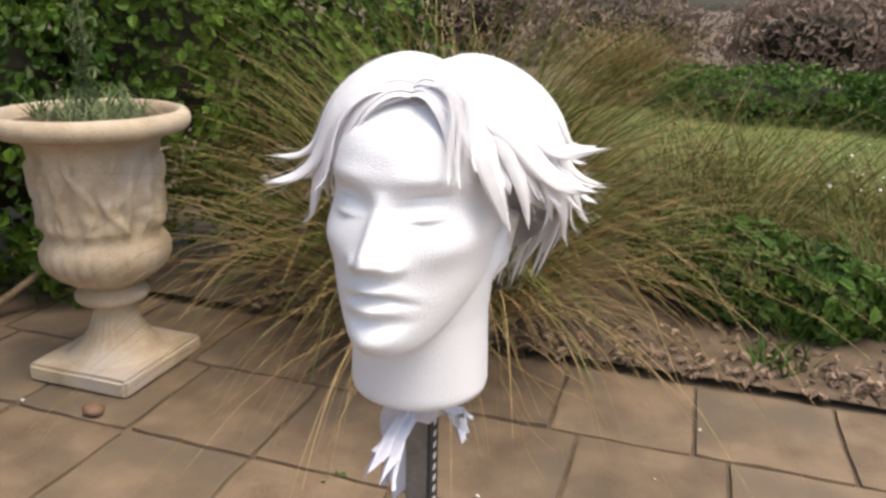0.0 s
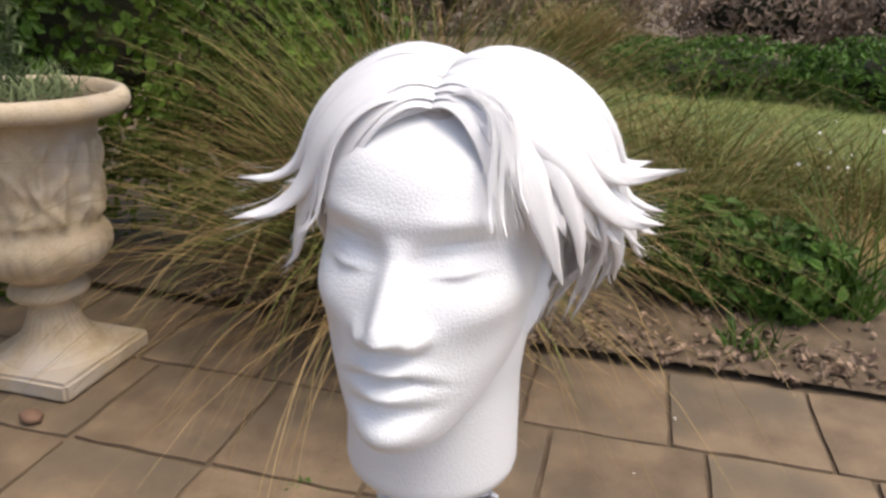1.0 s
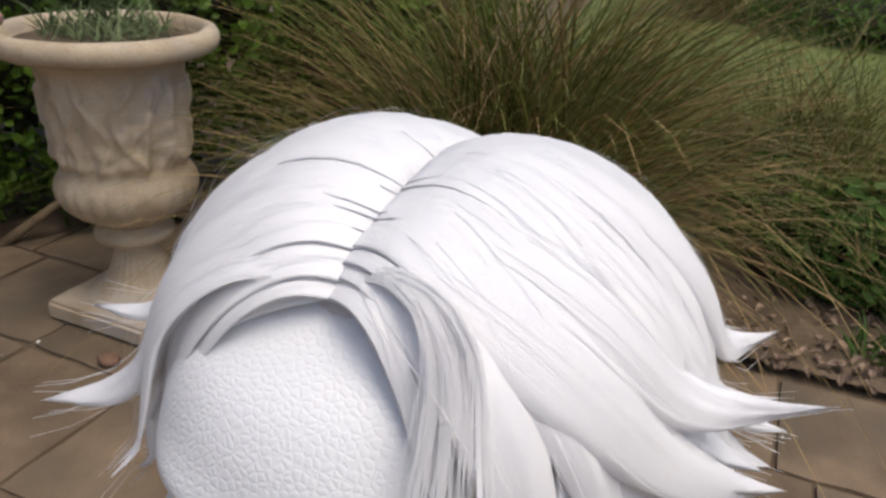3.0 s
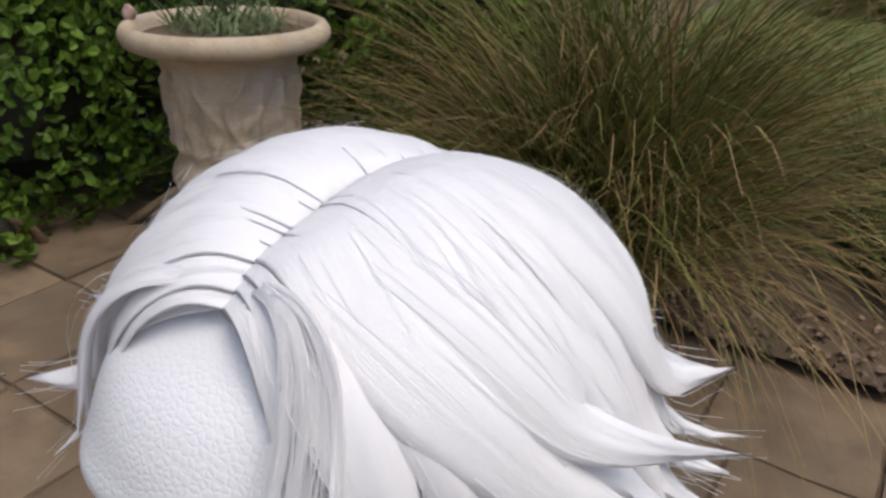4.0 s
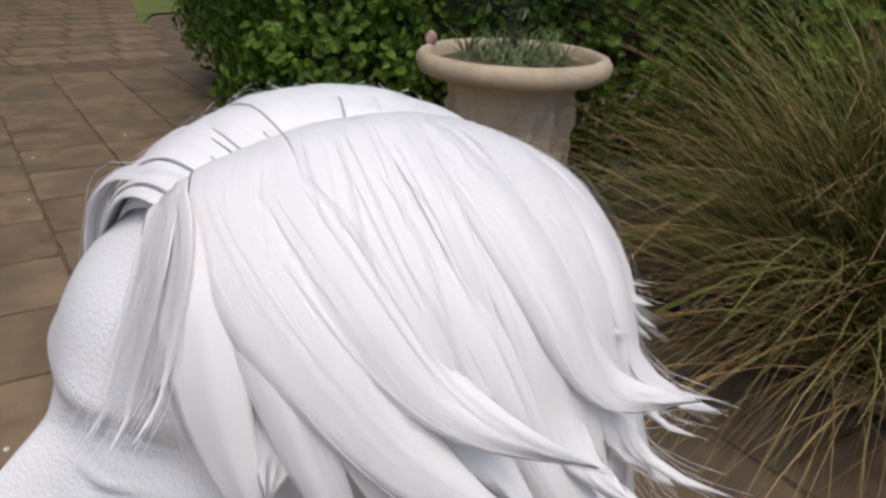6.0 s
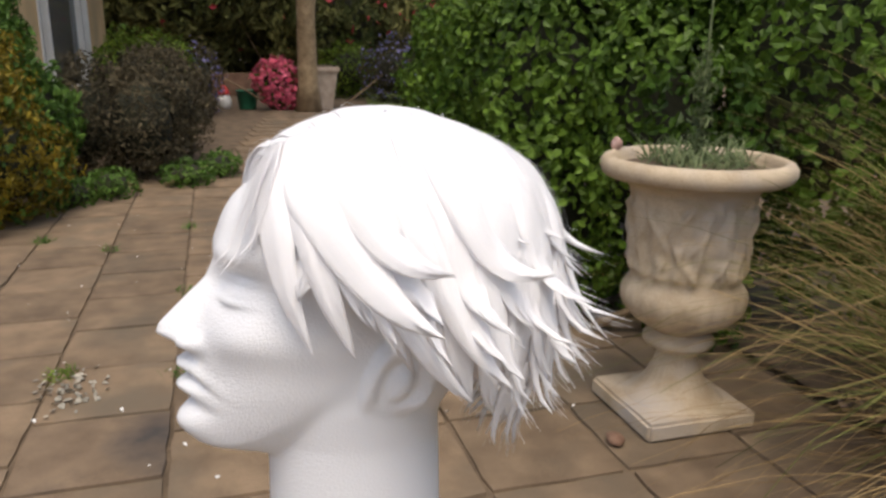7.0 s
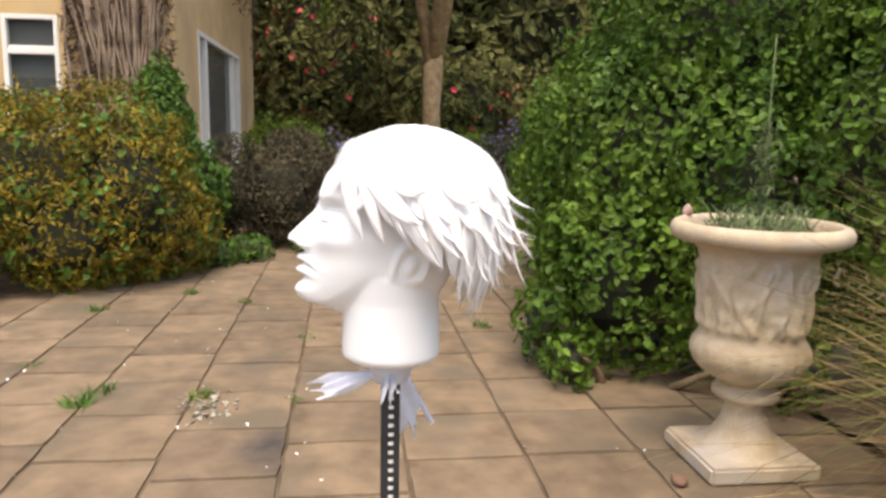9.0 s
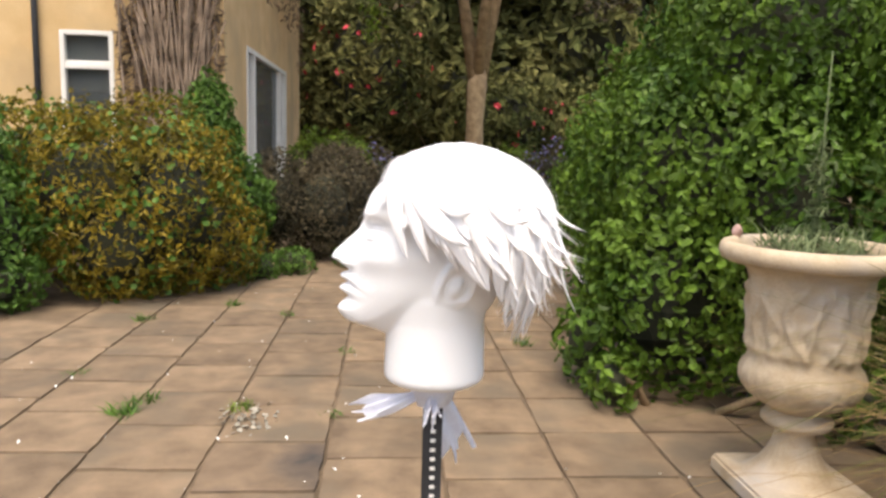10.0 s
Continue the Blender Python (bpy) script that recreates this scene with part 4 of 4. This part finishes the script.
shrub("rhododendron", "dark bush dotted with red blossom", "shrub", [(-19, 3.0, 1.6, 1.6, 1.6, 1.5), (-19.5, -0.6, 3.0, 1.6, 1.8, 2.6), (-20, 5.8, 1.4, 1.6, 1.8, 1.5)], 14000, 0.22, DARK_LEAF, 60, 0.45, extra=(RED, 0.012, 0.2, "blossom"))
shrub("far_hedge", "tall dark evergreen trees closing the garden", "trees",
      [(-24, 0, 4, 3, 4, 5), (-24, 6, 4, 3, 4, 5), (-23, -6, 4, 3, 4, 5.5), (-25, 12, 4, 3, 5, 5), (-22, 3, 2.2, 2, 3, 2.4), (-24, 18, 3.5, 3, 5, 4.5), (-21, -3, 5, 2, 2.5, 3), (-23, 3, 8, 3, 5, 3)], 40000, 0.4, DARK_LEAF, 61, 0.5, core=0.75)
shrub("brown_shrub", "misty brown leafless shrubs across the lawn", "shrubs",
      [(2.5, 17, 0.7, 2, 1, 1.0), (6, 17, 0.8, 2.5, 1.2, 1.2), (10, 16, 0.8, 2.5, 1.2, 1.3), (-1.5, 18, 0.7, 2, 1, 1.1), (-5, 17, 1.0, 2.5, 1.2, 1.4), (14, 14, 1.0, 2.5, 1.2, 1.4)], 22000, 0.2, MISTY_BROWN, 62, 0.3)
shrub("border_shrub", "low leafy green border plants beyond the lawn", "shrub", [(1.2, 9.5, 0.25, 1.4, 0.8, 0.42), (3.2, 9.2, 0.3, 1.5, 0.9, 0.5), (0.2, 10.3, 0.2, 0.8, 0.6, 0.35), (5.5, 8.6, 0.3, 1.5, 0.9, 0.5)], 14000, 0.1, BED_LEAF, 63, 0.4)
shrub("leafy_perennial", "lush green strappy perennial at the bed edge", "plant", [(0.5, 2.72, 0.2, 0.26, 0.22, 0.24), (0.8, 2.68, 0.17, 0.24, 0.2, 0.2), (0.25, 2.95, 0.2, 0.25, 0.2, 0.22)], 3200, 0.07, BED_LEAF, 64, 0.5, core=0.6)
rng = np.random.default_rng(65)
for x, y, nn, ln in ((0.5, 2.7, 150, 0.5), (0.72, 2.66, 110, 0.42), (0.63, 2.28, 60, 0.18), (1.05, 2.75, 120, 0.75)):
    tuft = thing("strap_leaf_plant", "tuft of narrow green strap leaves in the bed", "plant", (x, y, 0), group="strap leaf plants in the bed")
    v, f = blades(rng, nn, (0, 0, 0), 0.12, ln, 50, 0.014, 6, 0.7)
    mesh_object("foliage", v, f, BED_LEAF, tuft)
daisy = thing("white_flower_spray", "tall thin stems with small white flowers in the bed", "flowers", (0.88, 2.75, 0))
v, f = blades(rng, 40, (0, 0, 0), 0.16, 0.85, 14, 0.005, 5, 0.2)
mesh_object("stem_spray", v, f, BLADE_STRAW, daisy)
cp = np.stack([rng.normal(0, 0.07, 14), rng.normal(0, 0.07, 14), rng.uniform(0.6, 0.8, 14)], 1)
v, f = leaf_mesh(cp, np.tile([0, -0.6, 0.8], (14, 1)), 0.015, rng, 0.9)
mesh_object("blossom", v, f, PETAL, daisy)


def tree():
    root = thing("garden_tree", "slender brown-barked tree forking above the path", "tree", (-14, 1.64, 0))
    tube("trunk", [((0, 0, -0.014), 0.26), ((0, 0, 0.5), 0.19), ((0, 0.0, 1.7), 0.17), ((0, 0.02, 2.4), 0.2), ((0, 0.05, 2.7), 0.16)], BARK, root, n=12)
    limbs = [((0, 0.0, 2.4), (0.1, -0.35, 4.2), (0.3, -1.1, 6.5)), ((0, 0.05, 2.4), (-0.1, 0.38, 4.2), (-0.2, 0.9, 6.5)), ((0, 0.02, 2.5), (0.5, 0.1, 4.0), (1.2, 0.3, 6.0))]
    for a, b, c in limbs:
        tube("limb", [(a, 0.15), (b, 0.10), (c, 0.04)], BARK, root, n=8)
    rng = np.random.default_rng(71)
    p, d = clump_points([(0, 0.2, 6, 2.2, 2.8, 1.6), (0.5, -2.0, 5.4, 1.8, 1.8, 1.5), (0.2, 2.4, 5.4, 1.8, 1.8, 1.5), (1.6, 0, 4.8, 1.2, 1.8, 0.9)], 7000, rng)
    v, f = leaf_mesh(p, d, 0.16, rng, 0.5)
    mesh_object("crown", v, f, HEATHER_LEAF, root)
    tube("twig", [((1.2, 0.3, 6.0), 0.02), ((1.2, -1.6, 4.9), 0.012), ((1.2, -2.0, 3.2), 0.004)], BARK, root, n=5)
    cp = np.stack([1.2 + rng.normal(0, 0.1, 160), -2.0 + rng.normal(0, 0.09, 160), rng.uniform(3.0, 4.4, 160)], 1)
    v, f = leaf_mesh(cp, rng.normal(0, 1, (160, 3)), 0.13, rng, 0.4)
    mesh_object("hanging_foliage", v, f, LIME_LEAF, root, "bright lime green hanging sprig")


tree()
# ---- house ----
def house():
    root = thing("house", "cream painted house with white windows and a bare vine", "house", (-8.4, -2.0, 0))
    H = 5.2
    # wall towards the patio, with the small window's opening
    wy0, wy1, wz0, wz1 = -1.88, -1.27, 1.0, 2.44
    for y0, y1, z0, z1 in ((-6, wy0, -0.014, H), (wy1, 0, -0.014, H), (wy0, wy1, -0.014, wz0), (wy0, wy1, wz1, H)):
        box_part("wall", -0.3, y0, z0, 0.0, y1, z1, RENDERED, root)
    # side wall with the wide window
    x0, x1, z0, z1 = -5.4, -1.4, 0.6, 2.5
    for a, b, c, d in ((-7.6, x0, -0.014, H), (x1, -0.3, -0.014, H), (x0, x1, -0.014, z0), (x0, x1, z1, H)):
        box_part("wall", a, -0.3, c, b, 0.0, d, RENDERED, root)
    box_part("back_wall", -7.6, -6, -0.014, -7.3, -0.3, H, RENDERED, root)
    bm = bmesh.new()
    vs = [bm.verts.new(p) for p in ((0.5, 0.45, H), (0.5, -6.3, H), (-8.0, -6.3, H), (-8.0, 0.45, H), (-1.8, -2.9, H + 2.2), (-5.8, -2.9, H + 2.2))]
    for q in ((0, 1, 4), (1, 2, 5, 4), (2, 3, 5), (3, 0, 4, 5), (3, 2, 1, 0)):
        bm.faces.new([vs[k] for k in q])
    part("roof", bm, ROOF_TILE, root)
    # small window
    win = box_part("window", -0.12, wy0, 2.06, -0.02, wy1, 2.10, WHITE_PAINT, root, "white casement window with a top light")
    fr = 0.055
    for a, b, c, d in ((wy0, wy0 + fr, wz0, wz1), (wy1 - fr, wy1, wz0, wz1), (wy0 + fr, wy1 - fr, wz1 - fr, wz1), (wy0 + fr, wy1 - fr, wz0, wz0 + fr), (wy0 + fr, wy1 - fr, 2.0, 2.06)):
        box_part("frame", -0.11, a, c, 0.012, b, d, WHITE_PAINT, win, bevel=0.006)
    for c, d in ((wz0 + fr, 2.0), (2.10, wz1 - fr)):
        box_part("pane", -0.07, wy0 + fr, c, -0.062, wy1 - fr, d, GLASS, win)
    box_part("blind", -0.2, wy0 + 0.02, 1.75, -0.17, wy1 - 0.02, 2.42, CURTAIN, win, "pale half-drawn blind")
    box_part("sill", -0.1, wy0 - 0.05, wz0 - 0.06, 0.07, wy1 + 0.05, wz0, WHITE_PAINT, win, bevel=0.008)
    # added thin panel, coloured dark in place of an unlit interior
    box_part("shade_panel", -1.2, wy0 - 0.3, 0.8, -1.1, wy1 + 0.3, 2.7, INTERIOR_SHADE, win, "panel painted dark for the unlit interior behind the glass")
    # wide window
    wide = box_part("window", x0, -0.12, z1 - 0.07, x1, 0.012, z1, WHITE_PAINT, root, "wide white framed side window")
    for a, b in ((x0, x0 + 0.12), (-4.7, -4.58), (-2.05, -1.93), (x1 - 0.09, x1)):
        box_part("mullion", a, -0.115, z0, b, 0.014, z1 - 0.07, WHITE_PAINT, wide, bevel=0.006)
    box_part("sill", x0 - 0.05, -0.1, z0 - 0.05, x1 + 0.05, 0.08, z0, WHITE_PAINT, wide, bevel=0.008)
    for a, b in ((x0 + 0.12, -4.7), (-4.58, -2.05), (-1.93, x1 - 0.09)):
        box_part("pane", a, -0.07, z0, b, -0.062, z1 - 0.07, GLASS, wide)
    # same painted darkness behind the wide window, on one added panel
    box_part("shade_panel", x0, -1.6, z0 - 0.2, x1, -1.5, z1 + 0.2, INTERIOR_SHADE, wide, "panel painted dark for the unlit interior behind the glass")
    # bare vine over the corner
    rng = np.random.default_rng(81)
    for k in range(95):
        y, x = -1.25 + 1.25 * rng.uniform(), 0.02 + 0.09 * rng.uniform()
        rows, yy = [], -0.55 + 0.5 * rng.normal(0, 0.45)
        top = rng.uniform(2.6, 4.6)
        for i in range(9):
            u = i / 8
            rows.append(((x + 0.05 * math.sin(3 * u + k), yy * (1 - u) + (y + 0.1 * math.sin(4 * u + k)) * u + 0.05 * math.sin(9 * u + 2 * k), top * u - 0.014), 0.022 * (1 - 0.65 * u)))
        if max(abs(r[0][1] + 0.62) for r in rows) < 0.70:
            tube("vine_stem", rows, VINE, root, n=5)
    p = np.stack([rng.uniform(0.01, 0.1, 2600), -0.60 + rng.uniform(-0.62, 0.6, 2600), rng.uniform(0.9, 4.2, 2600)], 1)
    v, f = leaf_mesh(p, np.tile([1.0, 0, 0], (2600, 1)), 0.11, rng, 0.14, 0.5)
    tagged(mesh_object("vine_tangle", v, f, VINE, root, "tangle of dry vine twigs"), kind="stuff")
    tube("drainpipe", [((0.06, -2.12, 0), 0.035), ((0.06, -2.12, 2.5), 0.035), ((0.06, -2.12, 5.1), 0.035)], BLACK, root, n=10)
    p = np.stack([rng.uniform(-7.6, -0.2, 900), rng.uniform(0.02, 0.12, 900), 3.4 + rng.uniform(-0.8, 1.2, 900)], 1)
    p = p[(p[:, 0] < -6.8) | (p[:, 2] > 3.3)]
    v, f = leaf_mesh(p, np.tile([0, 1.0, 0], (len(p), 1)), 0.10, rng, 0.2, 0.5)
    tagged(mesh_object("creeper_tangle", v, f, VINE, root, "thin creeper twigs on the side wall"), kind="stuff")


house()

# ---- far pots by the path ----
pot = thing("square_pot", "pale weathered tapered square garden pot beside the path", "pot", (-14.5, 1.9, 0))
bm = bmesh.new()
bmesh.ops.create_cube(bm, size=1)
for vv in bm.verts:
    w = 0.34 if vv.co.z > 0 else 0.24
    vv.co = Vector((math.copysign(w, vv.co.x), math.copysign(w, vv.co.y), 0.78 if vv.co.z > 0 else -0.014))
bmesh.ops.bevel(bm, geom=bm.edges[:], offset=0.02, segments=2, affect="EDGES")
part("body", bm, TERRACOTTA, pot)
box_part("rim", -0.37, -0.37, 0.70, 0.37, 0.37, 0.80, TERRACOTTA, pot, "thick square rim", bevel=0.02)
box_part("soil", -0.3, -0.3, 0.80, 0.3, 0.3, 0.815, SOIL, pot)
shrub("pink_azalea", "small azalea covered in pink blossom", "shrub", [(-14.3, 1.1, 0.55, 0.35, 0.42, 0.4), (-14.3, 1.2, 0.25, 0.3, 0.35, 0.25)], 900, 0.07, BED_LEAF, 91, 0.5, extra=(PINK, 1.3, 0.09, "blossom"))
bucket = thing("green_bucket", "dark green plastic bucket on the path edge", "bucket", (-14.6, 0.55, -0.014))
turned("body", [(0.15, 0.0), (0.16, 0.02), (0.20, 0.34), (0.215, 0.345), (0.215, 0.365), (0.19, 0.365), (0.18, 0.2)], GREEN_PLASTIC, bucket, n=24)
ball = thing("garden_ornament", "small red and white painted garden ornament", "ornament", (-14.6, 0.12, -0.014))
turned("body", [(0.08, 0), (0.13, 0.05), (0.14, 0.18), (0.1, 0.28)], PETAL, ball, n=20)
turned("cap", [(0.11, 0.28), (0.12, 0.3), (0.09, 0.38), (0.02, 0.46)], RED_PAINT, ball, "red painted top", n=20)
box_part_ob = box_part("brick_edging", -18.5, -0.9, -0.014, -18.2, 1.4, 0.5, BRICK_EDGE, None, bevel=0.02)
tagged(box_part_ob, "low brown brick retaining wall in the far bed", "wall", kind="structure")

# ---- small things on the paving ----
rng = np.random.default_rng(95)
for x, y, nn, ln, mt in ((-2.52, -1.24, 70, 0.11, BED_LEAF), (-2.66, -1.18, 45, 0.08, BED_LEAF), (-2.58, -0.72, 50, 0.07, LIME_LEAF), (-3.55, -0.29, 30, 0.05, BED_LEAF), (-2.5, -0.29, 30, 0.04, BED_LEAF), (-4.5, -0.75, 30, 0.07, BED_LEAF),
                         (-4.3, -1.7, 40, 0.09, BED_LEAF), (-4.8, -1.2, 40, 0.08, BED_LEAF), (-5.0, -0.29, 30, 0.07, BED_LEAF), (-3.73, 0.82, 40, 0.10, BED_LEAF), (-1.86, -0.15, 16, 0.03, BED_LEAF), (-3.1, -1.68, 25, 0.05, BED_LEAF), (-0.62, 1.1, 14, 0.03, BED_LEAF)):
    weed = thing("weed_tuft", "small green weed growing in a paving joint", "weed", (x, y, -0.012), group="weeds in the paving joints")
    v, f = blades(rng, nn, (0, 0, 0), 0.06, ln, 80, 0.012, 4, 0.8)
    mesh_object("foliage", v, f, mt, weed)
cnt = 90
cp = np.stack([-2.42 + rng.normal(0, 0.09, cnt), -0.66 + rng.normal(0, 0.06, cnt), np.full(cnt, 0.008)], 1)
v, f = leaf_mesh(cp, np.tile([0, 0, 1.0], (cnt, 1)), 0.022, rng, 0.9, 0.5)
tagged(mesh_object("loose_pebbles", v, f, PEBBLE), "pale grit and pebbles in a broken paving joint", "pebbles", kind="stuff")
cnt = 110
cp = np.stack([rng.uniform(-5.5, 1.0, cnt), rng.uniform(-2.3, 1.9, cnt), np.full(cnt, 0.007)], 1)
cp[:50, 1] = rng.choice([-1.22, -0.755, -0.29, -1.68], 50) + rng.normal(0, 0.05, 50)
v, f = leaf_mesh(cp, np.tile([0, 0, 1.0], (cnt, 1)), 0.016, rng, 0.8, 0.3)
tagged(mesh_object("fallen_petals", v, f, PETAL), "tiny white petals scattered on the paving", "petals", kind="stuff")
bm = bmesh.new()
bmesh.ops.create_icosphere(bm, subdivisions=2, radius=0.028)
for vv in bm.verts:
    vv.co = Vector((vv.co.x * 1.3, vv.co.y, vv.co.z * 0.7)) * (1 + 0.25 * noise.noise(vv.co * 40))
stone = part("pebble", bm, BRICK_EDGE, None, "", True)
stone.location = (-1.53, 1.14, 0.017)
tagged(stone, "small brown stone lying before the urn plinth", "stone")


# ---- paving ----
def paver_mesh(w, d, seed):
    rng = random.Random(seed)
    n = 5
    bm = bmesh.new()
    grid = [[bm.verts.new(((i / n - 0.5) * w, (j / n - 0.5) * d, 0.0)) for j in range(n + 1)] for i in range(n + 1)]
    for i in range(n):
        for j in range(n):
            bm.faces.new((grid[i][j], grid[i + 1][j], grid[i + 1][j + 1], grid[i][j + 1]))
    for i in range(n + 1):
        for j in range(n + 1):
            v, rim = grid[i][j], i in (0, n) or j in (0, n)
            v.co += Vector((rng.uniform(-0.004, 0.004), rng.uniform(-0.004, 0.004), rng.uniform(-0.0035, -0.001) if rim else rng.uniform(-0.0008, 0.0008)))
            if i in (0, n) and j in (0, n):
                v.co *= 1 - rng.uniform(0.0, 0.022)
    ring = [grid[i][0] for i in range(n)] + [grid[n][j] for j in range(n)] + [grid[i][n] for i in range(n, 0, -1)] + [grid[0][j] for j in range(n, 0, -1)]
    foot = [bm.verts.new((v.co.x * 1.012, v.co.y * 1.012, -0.03)) for v in ring]
    for k in range(len(ring)):
        q = (k + 1) % len(ring)
        bm.faces.new((ring[q], ring[k], foot[k], foot[q]))
    me = bpy.data.meshes.new("paver")
    bm.to_mesh(me)
    bm.free()
    me.materials.append(PAVING)
    return me


paving = tagged(new("paving"), "weathered brown sandstone paving slabs with open mossy joints", "paving", kind="structure")
random.seed(3)
ROW, LEN = 0.465, 0.45
kinds = [paver_mesh(LEN - 0.015, ROW - 0.017, k) for k in range(9)]
for r in range(-6, 5):
    y0 = -0.29 + ROW * r
    shift = {4: 0.327, 3: 0.423, 2: -1.375}.get(r, -2.46 + 0.19 * ((r * 7) % 5) / 2)
    k0, k1 = -16, 6
    for k in range(k0, k1):
        x = shift - LEN * math.floor(shift / LEN) + LEN * k + LEN / 2
        if y0 < -2.2 and x < -4.6:
            continue
        ob = new("paver", random.choice(kinds))
        ob.parent = paving
        ob.matrix_basis = pose(x, y0 + ROW / 2, random.uniform(-0.003, 0.001), random.gauss(0, 0.25), random.gauss(0, 0.25), random.choice((0, 180)) + random.gauss(0, 0.4))
        if abs(x + 1.95) < 0.24 and r == -1:
            me = ob.data.copy()
            me.materials[0] = STAINED
            ob.data = me
path_paving = tagged(new("path"), "path of brown stone slabs leading into the garden", "path", kind="structure")
for k in range(18):
    for j in range(4):
        x = -7.5 - 0.5 * k
        ob = new("paver", kinds[(k + j) % 9])
        ob.parent = path_paving
        ob.matrix_basis = pose(x, 0.15 + 0.17 * k * 0.45 + 0.47 * j, -0.002, 0, 0, 8)
